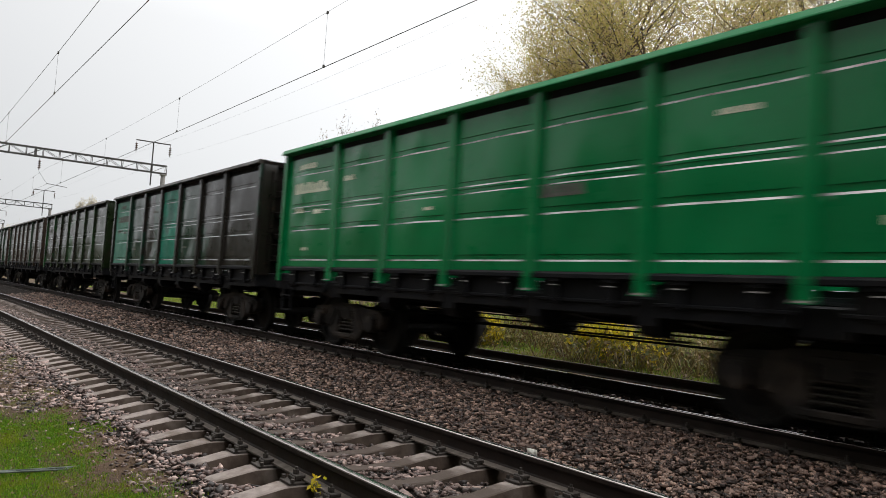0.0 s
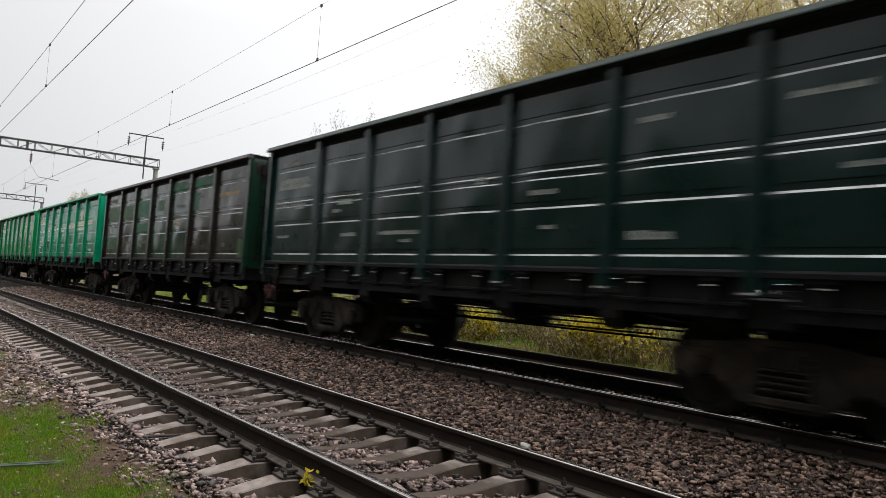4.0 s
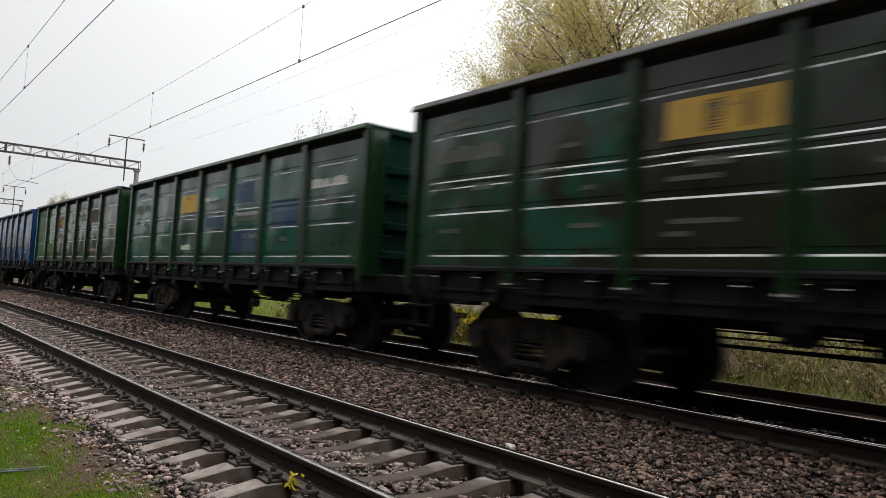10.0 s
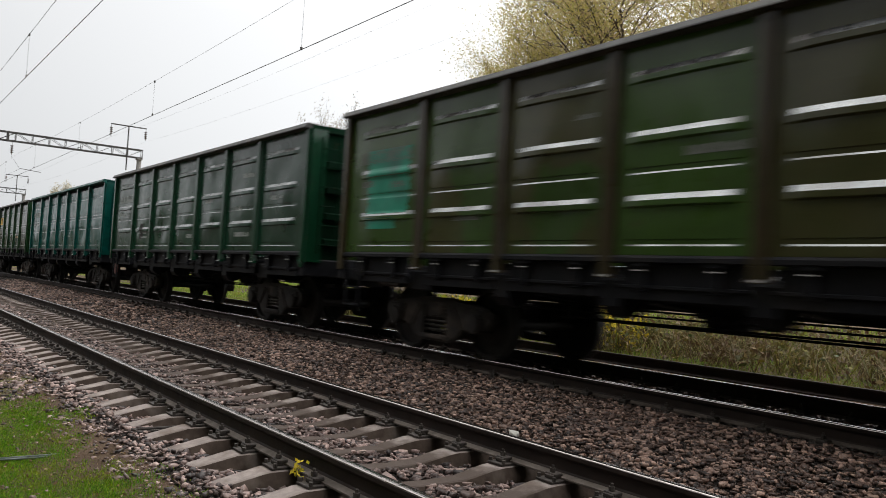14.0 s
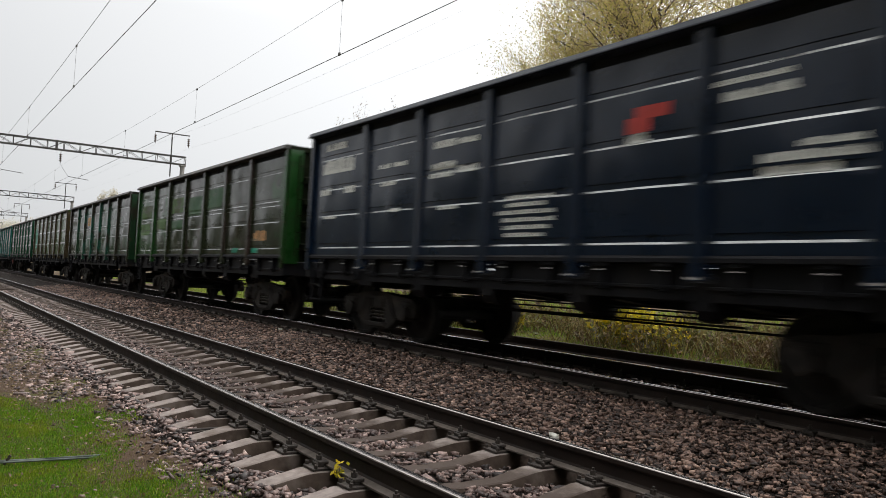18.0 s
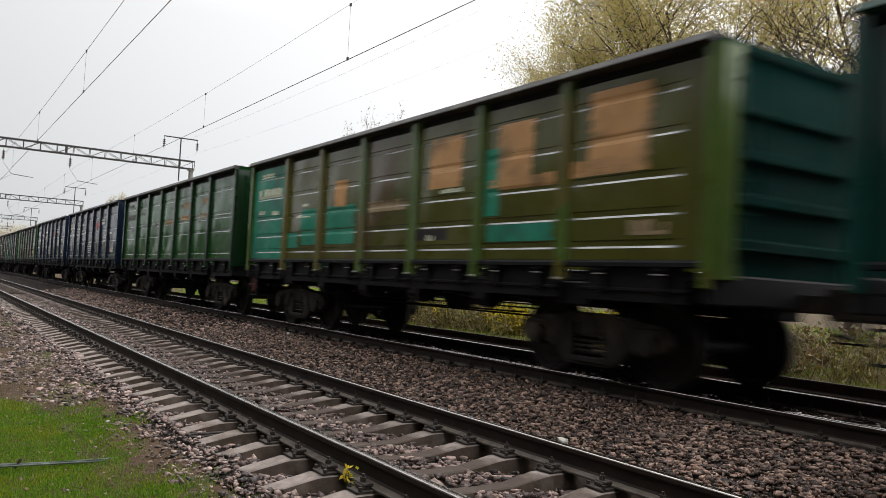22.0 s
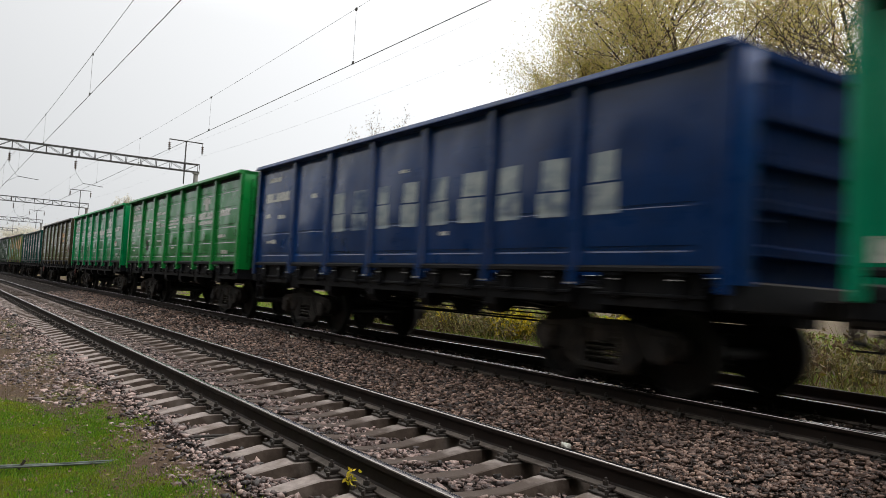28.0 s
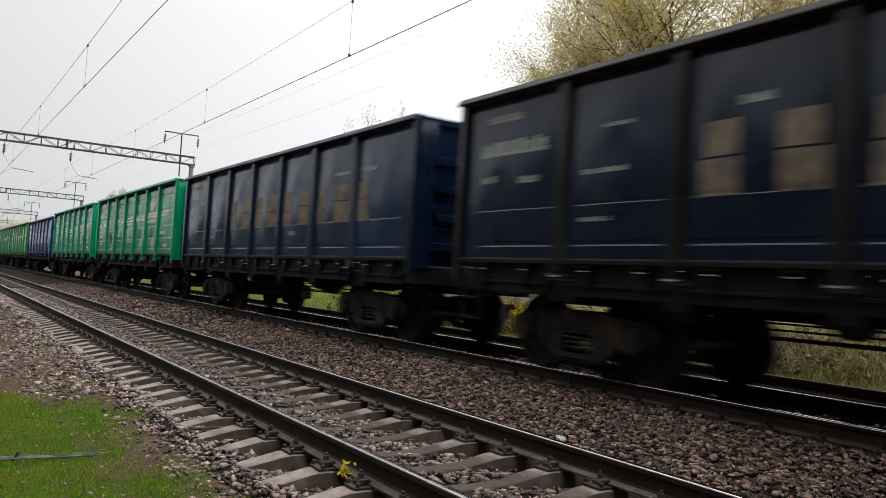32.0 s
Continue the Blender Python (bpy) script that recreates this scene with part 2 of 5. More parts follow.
def sleeper_concrete():
    """Pale concrete, dusted brown over the low waist between the rails."""
    n = Nodes("sleeper_concrete")
    co = n.coord()
    raw = n.add("SeparateXYZ", {0: n.add("TexCoord").outputs["Object"]}).outputs["Y"]
    col = n.mix(n.step(n.noise(co, 9, 5, 0.6), 0.35, 0.65), (0.280, 0.236, 0.216), (0.185, 0.153, 0.140))
    col = n.mix(n.step(n.noise(co, 4, 5, 0.65), 0.46, 0.66), col, (0.13, 0.100, 0.084))
    away = n.add("Math", {0: raw}, operation="ABSOLUTE").outputs[0]
    wob = n.add("Math", {0: away, 1: n.step(n.noise(co, 6, 4), 0.3, 0.7, -0.10, 0.10)}, operation="ADD").outputs[0]
    col = n.mix(n.step(wob, 0.38, 0.54, 0.9, 0.0), col, (0.060, 0.042, 0.033))
    return n.done(col, 0.85, n.noise(co, 50, 5, 0.65), 0.5, 0.004, spec=0.3)


M["sleeper"] = sleeper_concrete()
M["muddy_shaded_side"] = plain("mud_and_shade_concrete", (0.085, 0.062, 0.049), (0.050, 0.036, 0.028), 7, 0.9, 0.6, 0.004, third=(0.13, 0.105, 0.09), spec=0.2)
M["mast"] = plain("grey_concrete_mast", (0.30, 0.29, 0.27), (0.22, 0.21, 0.20), 3, 0.85)
M["steel"] = plain("dark_painted_steel", (0.035, 0.034, 0.034), (0.06, 0.055, 0.05), 4, 0.6)
M["wire"] = plain("oxidised_copper", (0.05, 0.045, 0.04), (0.08, 0.07, 0.06), 20, 0.5)
# aluminium grey, lightened to carry the sky's glare over thin wires
M["strand"] = plain("dull_aluminium_strand", (0.42, 0.43, 0.44), (0.32, 0.33, 0.34), 20, 0.6)
M["insulator"] = plain("brown_porcelain", (0.07, 0.035, 0.025), (0.05, 0.03, 0.02), 10, 0.25)
M["rail_side"] = plain("brown_rail_web", (0.018, 0.012, 0.0105), (0.034, 0.022, 0.018), 5, 0.7, third=(0.012, 0.009, 0.008), shift=False, spec=0.25)
M["rail_top"] = plain("polished_rail_head", (0.56, 0.51, 0.49), (0.40, 0.36, 0.34), 6, 0.22, 0.05, metal=1.0, shift=False)
# pale dust colour that also carries the light along the foot's edge
M["rail_foot"] = plain("dusty_rail_foot", (0.13, 0.108, 0.092), (0.075, 0.060, 0.050), 8, 0.7, 0.2, 0.003, shift=False, spec=0.3)
M["fasten"] = plain("rusty_fastening", (0.045, 0.034, 0.028), (0.022, 0.017, 0.014), 14, 0.7)
# near-black bed: the shade between the stones is put into its colour
M["ballast"] = plain("ballast_bed", (0.012, 0.009, 0.007), (0.030, 0.022, 0.018), 26, 0.9, 1.0, 0.03, third=(0.022, 0.014, 0.011), shift=False, spec=0.2)
M["stone"] = stones("crushed_granite", (0.027, 0.019, 0.018), (0.144, 0.094, 0.083), (0.42, 0.300, 0.266))
M["single_stone"] = stones("loose_granite", (0.027, 0.019, 0.018), (0.144, 0.094, 0.083), (0.42, 0.300, 0.266), True)
M["stone_far"] = stones("rust_dusted_granite", (0.022, 0.012, 0.009), (0.128, 0.075, 0.057), (0.42, 0.275, 0.215))
M["soil"] = plain("soil_and_turf", (0.090, 0.057, 0.037), (0.058, 0.038, 0.024), 2.6, 0.95, 0.9, 0.03, third=(0.066, 0.082, 0.012), shift=False, spec=0.2)
M["grass"] = leaves("grass_blades", ((0.050, 0.135, 0.003), (0.090, 0.235, 0.004), (0.155, 0.31, 0.006), (0.24, 0.29, 0.015)), 0.35, (0.23, 0.27, 0.010), 1.1)
M["strip_grass"] = leaves("strip_grass_blades", ((0.09, 0.20, 0.010), (0.16, 0.30, 0.02), (0.24, 0.32, 0.03), (0.28, 0.26, 0.06)), 0.4, (0.24, 0.22, 0.04), 0.9)
M["dry_grass"] = leaves("dry_grass_blades", ((0.16, 0.12, 0.06), (0.11, 0.10, 0.03), (0.22, 0.17, 0.09)), 0.3)
M["weed"] = leaves("autumn_weeds", ((0.055, 0.032, 0.016), (0.13, 0.11, 0.022), (0.060, 0.075, 0.015), (0.30, 0.22, 0.10), (0.075, 0.036, 0.018), (0.19, 0.16, 0.022), (0.050, 0.070, 0.016), (0.11, 0.056, 0.032)), 0.35, (0.085, 0.040, 0.022), 0.8)
M["reed"] = leaves("reed_grass_blades", ((0.15, 0.14, 0.022), (0.075, 0.10, 0.016), (0.26, 0.20, 0.07), (0.08, 0.09, 0.02)), 0.35, (0.12, 0.07, 0.03), 0.7)
M["yellow_leaf"] = leaves("yellow_leaves", ((0.55, 0.40, 0.015), (0.65, 0.50, 0.02), (0.42, 0.36, 0.02), (0.25, 0.27, 0.03)), 0.45)
M["crown"] = leaves("autumn_crown", ((0.46, 0.40, 0.12), (0.58, 0.49, 0.17), (0.38, 0.38, 0.09), (0.66, 0.54, 0.30), (0.50, 0.36, 0.20)), 0.68)
M["brown_crown"] = leaves("withered_crown", ((0.20, 0.13, 0.08), (0.28, 0.19, 0.11), (0.15, 0.11, 0.06), (0.30, 0.24, 0.10)), 0.4)
M["litter"] = leaves("fallen_leaves", ((0.16, 0.10, 0.05), (0.24, 0.16, 0.08), (0.10, 0.06, 0.035), (0.30, 0.22, 0.10)), 0.2)
# distance haze is put into the pale colours of these crowns
M["pale_crown"] = leaves("haze_tinted_crown", ((0.60, 0.56, 0.46), (0.68, 0.64, 0.54), (0.52, 0.51, 0.45)), 0.5)
M["bark"] = plain("grey_brown_bark", (0.075, 0.055, 0.042), (0.125, 0.098, 0.078), 5, 0.9, 0.8, 0.02)
M["pipe"] = plain("mossy_grey_pole", (0.12, 0.135, 0.12), (0.05, 0.065, 0.05), 9, 0.8)
M["pebble"] = plain("white_pebble", (0.6, 0.58, 0.52), (0.5, 0.48, 0.44), 20, 0.7)
M["hedge"] = plain("sky_blocking_hedge", (0.020, 0.026, 0.012), (0.035, 0.036, 0.018), 0.8, 0.95, 0.5, 0.1, shift=False)

# ---- mesh helpers ----
class Shape:
    """Gathers boxes, tubes and profiles into one mesh."""

    def __init__(self):
        self.v, self.f = [], []

    def add(self, verts, faces):
        k = len(self.v)
        self.v += [tuple(p) for p in verts]
        self.f += [tuple(i + k for i in f) for f in faces]
        return self

    def box(self, x0, x1, y0, y1, z0, z1, c=0.0):
        """A box; c chamfers its twelve edges."""
        if not c:
            vs = [(x, y, z) for x in (x0, x1) for y in (y0, y1) for z in (z0, z1)]
            return self.add(vs, [(0, 1, 3, 2), (4, 6, 7, 5), (0, 4, 5, 1), (2, 3, 7, 6), (0, 2, 6, 4), (1, 5, 7, 3)])
        bm = bmesh.new()
        bmesh.ops.create_cube(bm, size=1.0, matrix=Matrix.LocRotScale(((x0 + x1) / 2, (y0 + y1) / 2, (z0 + z1) / 2), None, (x1 - x0, y1 - y0, z1 - z0)))
        bmesh.ops.bevel(bm, geom=bm.edges[:], offset=c, segments=1, affect="EDGES")
        bm.verts.index_update()
        self.add([p.co[:] for p in bm.verts], [[p.index for p in f.verts] for f in bm.faces])
        bm.free()
        return self

    def tube(self, a, b, r, r2=None, n=8, cap=True):
        a, b = Vector(a), Vector(b)
        r2 = r if r2 is None else r2
        q = (b - a).to_track_quat("Z", "Y")
        ring = [(math.cos(2 * math.pi * i / n), math.sin(2 * math.pi * i / n)) for i in range(n)]
        vs = [a + q @ Vector((c * r, s * r, 0)) for c, s in ring] + [b + q @ Vector((c * r2, s * r2, 0)) for c, s in ring]
        fs = [(i, (i + 1) % n, n + (i + 1) % n, n + i) for i in range(n)]
        if cap:
            fs += [tuple(range(n - 1, -1, -1)), tuple(range(n, 2 * n))]
        return self.add(vs, fs)

    def lathe(self, profile, centre=(0, 0, 0), axis="y", n=24):
        """A turned body: profile of (radius, along the axis)."""
        vs = []
        for r, h in profile:
            for i in range(n):
                c, s = r * math.cos(2 * math.pi * i / n), r * math.sin(2 * math.pi * i / n)
                p = {"y": (c, h, s), "z": (c, s, h), "x": (h, c, s)}[axis]
                vs.append(tuple(u + w for u, w in zip(p, centre)))
        fs = [(j * n + i, j * n + (i + 1) % n, (j + 1) * n + (i + 1) % n, (j + 1) * n + i) for j in range(len(profile) - 1) for i in range(n)]
        fs += [tuple(range(n)), tuple(range((len(profile) - 1) * n, len(profile) * n))]
        return self.add(vs, fs)

    def prism(self, outline, lo, hi, axis="x"):
        """An outline extruded along an axis; outline in the other two axes' order."""
        n = len(outline)
        put = {"x": lambda u, w, h: (h, u, w), "y": lambda u, w, h: (u, h, w), "z": lambda u, w, h: (u, w, h)}[axis]
        vs = [put(u, w, lo) for u, w in outline] + [put(u, w, hi) for u, w in outline]
        return self.add(vs, [(i, (i + 1) % n, n + (i + 1) % n, n + i) for i in range(n)] + [tuple(range(n - 1, -1, -1)), tuple(range(n, 2 * n))])

    def mesh(self, name, smooth=False, fix=True):
        me = bpy.data.meshes.new(name)
        me.from_pydata(self.v, [], self.f)
        if fix:
            bm = bmesh.new()
            bm.from_mesh(me)
            bmesh.ops.recalc_face_normals(bm, faces=bm.faces[:])
            bm.to_mesh(me)
            bm.free()
        if smooth:
            me.shade_smooth()
        return me


def big_mesh(name, verts, faces, smooth=False):
    """A large mesh from number arrays; all faces have the same count of corners."""
    me = bpy.data.meshes.new(name)
    verts, faces = np.asarray(verts, dtype=np.float32), np.asarray(faces, dtype=np.int32)
    me.vertices.add(len(verts))
    me.vertices.foreach_set("co", verts.ravel())
    k = faces.shape[1]
    me.loops.add(faces.size)
    me.loops.foreach_set("vertex_index", faces.ravel())
    me.polygons.add(len(faces))
    me.polygons.foreach_set("loop_start", np.arange(0, faces.size, k, dtype=np.int32))
    me.update(calc_edges=True)
    me.validate()
    if smooth:
        me.shade_smooth()
    return me


def part(name, mesh, material, parent=None, label="", at=None):
    """One mesh object under a thing or a part; the material sits on the object, so that meshes can be shared."""
    ob = new(name, mesh)
    if not mesh.materials:
        mesh.materials.append(None)
    ob.material_slots[0].link = "OBJECT"
    ob.material_slots[0].material = material
    if parent:
        ob.parent = parent
    if at is not None:
        ob.matrix_basis = at if isinstance(at, Matrix) else Matrix.Translation(at)
    return tagged(ob, label)


# ---- the ground, the ballast and the two tracks ----
NEAR_Y, FAR_Y, FAR_Z = 0.7975, 5.0575, 0.15
SLEEPER_STEP, SLEEPER_X = 0.5418, -8.385
rng = np.random.default_rng(7)


def ground_z(y):
    """Height of the ballast and verge across the line."""
    return np.interp(y, (-60, -2.2, -1.35, -0.95, -0.56, -0.2, 0.2, 0.3, 0.8, 1.3, 1.4, 1.8, 2.16, 2.6, 3.3, 3.8, 6.4, 7.1, 7.6, 9.5, 13, 40),
                     (-0.5, -0.46, -0.42, -0.335, -0.262, -0.315, -0.315, -0.30, -0.272, -0.30, -0.315, -0.315, -0.26, -0.19, -0.10, -0.045, -0.045, -0.02, -0.02, 0.0, 0.12, 0.1))


def lumps(x, y, size, seed):
    """Smooth random relief on a grid."""
    r = np.random.default_rng(seed)
    out = np.zeros_like(x)
    for k in range(14):
        a, ph = r.uniform(0, 2 * math.pi), r.uniform(0, 6.28)
        w = 2 * math.pi / size * r.uniform(0.5, 1.8)
        out += np.sin((x * math.cos(a) + y * math.sin(a)) * w + ph)
    return out / 14


def sheet(name, xs, ys, height):
    gx, gy = np.meshgrid(xs, ys, indexing="ij")
    v = np.stack([gx, gy, height(gx, gy)], -1).reshape(-1, 3)
    i, j = np.meshgrid(np.arange(len(xs) - 1), np.arange(len(ys) - 1), indexing="ij")
    a = (i * len(ys) + j).ravel()
    return big_mesh(name, v, np.stack([a, a + len(ys), a + len(ys) + 1, a + 1], 1), True)


xs = np.concatenate([(-3000, -1500, -700, -350, -200, -140), np.arange(-100, -20, 1.0), np.arange(-20, 6, 0.2), np.arange(6, 30, 1.0), (60, 200, 700, 2500)])
ys = np.concatenate([(-2500, -600, -150, -40, -12), np.arange(-6, 16, 0.2), np.arange(16, 40, 1.0), (60, 120, 400, 1200, 3000)])
ground = part("ground", sheet("ground", xs, ys, lambda x, y: ground_z(y) - 0.05 * ((y > -0.78) & (y < 7.2)) + 0.025 * lumps(x, y, 1.4, 3)), M["soil"])
tagged(ground, "soil and rough turf beside the railway line", "ground", kind="structure")
bx, by = np.concatenate([np.arange(-300, -60, 4.0), np.arange(-60, -18, 0.5), np.arange(-18, 4, 0.1), np.arange(4, 25, 1)]), np.arange(-0.82, 7.25, 0.1)
# unseen tree line, added to block sky light and darken reflections on the train
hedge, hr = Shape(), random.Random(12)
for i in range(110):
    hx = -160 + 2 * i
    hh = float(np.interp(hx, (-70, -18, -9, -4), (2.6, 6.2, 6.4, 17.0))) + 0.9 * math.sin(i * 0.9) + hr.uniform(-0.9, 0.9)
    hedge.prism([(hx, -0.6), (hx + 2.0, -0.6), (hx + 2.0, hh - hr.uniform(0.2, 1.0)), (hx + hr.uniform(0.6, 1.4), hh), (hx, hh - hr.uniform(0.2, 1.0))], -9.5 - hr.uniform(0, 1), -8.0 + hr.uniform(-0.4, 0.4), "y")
tagged(part("backdrop", hedge.mesh("backdrop"), M["hedge"]), "unseen tree line added behind the camera to block sky light", "hedge", kind="structure")
ballast = part("ballast", sheet("ballast", bx, by, lambda x, y: ground_z(y) - 0.018 + 0.012 * lumps(x, y, 0.25, 5)), M["ballast"])
tagged(ballast, "bed of crushed brown-grey stone under the tracks", "ballast", kind="structure")


def stone_kit(count, seed):
    """Broken stones: skewed blocks, flat-faced and sharp-edged."""
    r = np.random.default_rng(seed)
    kit = []
    corners = np.array([(x, y, z) for x in (-1, 1) for y in (-1, 1) for z in (-1, 1)], dtype=float)
    for _ in range(count):
        p = (corners + r.uniform(-0.62, 0.62, (8, 3))) * 0.58 * (r.uniform(1.0, 1.7), r.uniform(0.75, 1.1), r.uniform(0.32, 0.75))
        bm = bmesh.new()
        for q in p:
            bm.verts.new(q)
        bmesh.ops.convex_hull(bm, input=bm.verts[:])
        bm.verts.index_update()
        kit.append((np.array([v.co[:] for v in bm.verts]), np.array([[v.index for v in f.verts] for f in bm.faces if len(f.verts) == 3])))
        bm.free()
    return kit


def scatter_stones(name, places, sizes, seed, material, label):
    kit = stone_kit(24, seed)
    r = np.random.default_rng(seed + 1)
    n = len(places)
    a, b = r.uniform(0, 6.28, n), r.normal(0, 0.85, n)
    ca, sa, cb, sb = np.cos(a), np.sin(a), np.cos(b), np.sin(b)
    rot = np.stack([np.stack([ca, -sa * cb, sa * sb], -1), np.stack([sa, ca * cb, -ca * sb], -1), np.stack([0 * a, sb, cb], -1)], 1)
    pick = r.integers(0, len(kit), n)
    vs, fs, k = [], [], 0
    for i, (base, tri) in enumerate(kit):
        m = pick == i
        v = np.einsum("nij,kj->nki", rot[m], base) * sizes[m][:, None, None] + places[m][:, None, :]
        vs.append(v.reshape(-1, 3))
        fs.append((tri[None] + k + (np.arange(m.sum()) * len(base))[:, None, None]).reshape(-1, 3))
        k += v.shape[0] * v.shape[1]
    ob = part(name, big_mesh(name, np.concatenate(vs), np.concatenate(fs)), material)
    return tagged(ob, label, "ballast stones", kind="stuff")


def stone_field(x0, x1, y0, y1, density, seed, small=0.017, large=0.034, keep=None):
    r = np.random.default_rng(seed)
    n = int((x1 - x0) * (y1 - y0) * density)
    x, y = r.uniform(x0, x1, n), r.uniform(y0, y1, n)
    s = r.uniform(small, large, n) * r.choice((0.7, 1.0, 1.25), n, p=(0.3, 0.5, 0.2))
    ok = np.ones(n, bool) if keep is None else keep(x, y, r)
    x, y, s = x[ok], y[ok], s[ok]
    z = ground_z(y) + r.uniform(-0.026, 0.014, len(x)) + 0.012 * lumps(x, y, 0.5, 9)
    return np.stack([x, y, z], 1), s


def off_sleepers(x, y, r):
    """Between sleepers and clear of the rail feet on the near track."""
    d = np.abs((x - SLEEPER_X + SLEEPER_STEP / 2) % SLEEPER_STEP - SLEEPER_STEP / 2)
    on = (np.abs(y - NEAR_Y) < 1.35) & (d < np.where(np.abs(y - NEAR_Y) < 0.40, 0.045, 0.120))
    rail = (np.abs(np.abs(y - NEAR_Y) - 0.7975) < 0.085)
    return ~(on | rail)


def shoulder_keep(x, y, r):
    edge = -1.05 + 0.25 * np.sin(x * 1.1) + 0.15 * np.sin(x * 2.7 + 1)
    edge = np.where(x < -9.5, edge - 0.45, np.clip(0.6 * edge - 0.22, -0.98, -0.72))
    near = (x > -6.5) & (x < -5.0) & (y > -1.1) & (r.uniform(size=len(x)) < 0.6)
    return (r.uniform(size=len(x)) < np.clip((y - edge) / 0.25 + 0.6, 0.003, 1)) & ~near


for nm, fields, mt, lb in (
        ("track_stones", [(-9, -2.4, -0.6, 2.25, 560, 11, 0.018, 0.037, off_sleepers), (-18, -9, -0.6, 2.25, 420, 12, 0.018, 0.036, off_sleepers), (-40, -18, -0.6, 2.25, 150, 13, 0.025, 0.042, off_sleepers), (-2.4, 9, -0.6, 2.25, 260, 14, 0.024, 0.042, off_sleepers)],
         "stone", "loose crushed stones between the concrete sleepers"),
        ("middle_stones", [(-9, 0.4, 2.15, 4.15, 1000, 21), (-18, -9, 2.15, 4.15, 600, 22, 0.018, 0.036), (-45, -18, 2.15, 4.15, 160, 23, 0.026, 0.045), (0.4, 9, 2.15, 4.15, 300, 24, 0.024, 0.044)],
         "stone_far", "brown crushed stones heaped between the two tracks"),
        ("shoulder_stones", [(-8.5, -3.2, -1.5, -0.55, 560, 31, 0.012, 0.029, shoulder_keep), (-18, -8.5, -1.9, -0.55, 420, 32, 0.018, 0.036, shoulder_keep), (-40, -18, -1.9, -0.55, 130, 33, 0.026, 0.042, shoulder_keep), (-3.2, 9, -1.5, -0.55, 260, 34, 0.024, 0.042, shoulder_keep)],
         "stone", "grey crushed stones spilling down the shoulder"),
        ("far_track_stones", [(-20, 9, 4.35, 7.1, 130, 41, 0.02, 0.04)], "stone_far", "dark stones in the bed of the far track")):
    pieces = [stone_field(*f) for f in fields]
    scatter_stones(nm, np.concatenate([p for p, _ in pieces]), np.concatenate([s for _, s in pieces]), fields[0][5], M[mt], lb)


def rail_meshes(x0, x1):
    """Flat-bottom rail: web and foot, and its worn bright head."""
    side = [(-0.075, -0.18), (0.075, -0.18), (0.075, -0.169), (0.022, -0.152), (0.010, -0.135), (0.010, -0.062), (0.033, -0.043), (0.0365, -0.036),
            (0.0365, -0.012), (0.030, -0.010), (-0.030, -0.010), (-0.0365, -0.012), (-0.0365, -0.036), (-0.033, -0.043), (-0.010, -0.062), (-0.010, -0.135), (-0.022, -0.152), (-0.075, -0.169)]
    top = [(-0.033, -0.0105), (0.033, -0.0105), (0.031, -0.006), (0.026, -0.0022), (0.012, 0.0), (-0.012, 0.0), (-0.026, -0.0022), (-0.031, -0.006)]
    foot = Shape()
    for d in (-1, 1):
        foot.prism([(d * 0.0765, -0.178), (d * 0.0765, -0.166), (d * 0.024, -0.149), (d * 0.030, -0.156)], x0, x1)
    return Shape().prism(side, x0, x1).mesh("rail"), Shape().prism(top, x0, x1).mesh("running_surface"), foot.mesh("rail_foot")


def sleeper_mesh():
    """Concrete sleeper with raised rail seats and a lower waist; y is its length."""
    rows = ((-1.37, 0.085, 0.120, -0.272), (-1.02, 0.092, 0.125, -0.200), (-0.95, 0.095, 0.125, -0.197), (-0.63, 0.095, 0.125, -0.199), (-0.55, 0.095, 0.125, -0.206), (-0.27, 0.085, 0.118, -0.258), (0.0, 0.080, 0.110, -0.264))
    rows = rows + tuple((-y, a, b, z) for y, a, b, z in rows[-2::-1])
    vs, fs = [], []
    for y, a, b, z in rows:
        vs += [(-b, y, -0.40), (-b + 0.008, y, z - 0.10), (-a, y, z - 0.008), (-a + 0.012, y, z), (a - 0.012, y, z), (a, y, z - 0.008), (b - 0.008, y, z - 0.10), (b, y, -0.40)]
    for k in range(len(rows) - 1):
        fs += [(8 * k + i, 8 * k + i + 1, 8 * k + 9 + i, 8 * k + 8 + i) for i in range(7)]
    fs += [tuple(range(8)), tuple(range(8 * len(rows) - 8, 8 * len(rows)))]
    me = Shape().add(vs, fs).mesh("sleeper")
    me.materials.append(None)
    me.materials.append(M["muddy_shaded_side"])
    # upright faces darker: mud, and their own shade put into the colour
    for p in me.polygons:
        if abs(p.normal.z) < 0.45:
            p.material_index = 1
    return me


def fastening_mesh():
    """Steel base plate with two clamped bolts, one each side of the rail foot."""
    s = Shape().box(-0.085, 0.085, -0.19, 0.19, -0.198, -0.181, 0.003)
    for d in (-1, 1):
        s.box(-0.045, 0.045, min(d * 0.080, d * 0.145), max(d * 0.080, d * 0.145), -0.181, -0.150, 0.006)
        s.box(-0.05, 0.05, min(d * 0.055, d * 0.135), max(d * 0.055, d * 0.135), -0.163, -0.140, 0.005)
        s.tube((0, d * 0.108, -0.15), (0, d * 0.108, -0.088), 0.011, n=6)
        s.tube((0, d * 0.108, -0.138), (0, d * 0.108, -0.108), 0.021, n=6)
        s.tube((-0.075, d * 0.165, -0.181), (-0.075, d * 0.165, -0.155), 0.015, n=6)
        s.tube((0.075, d * 0.165, -0.181), (0.075, d * 0.165, -0.155), 0.015, n=6)
    return s.mesh("fastening")


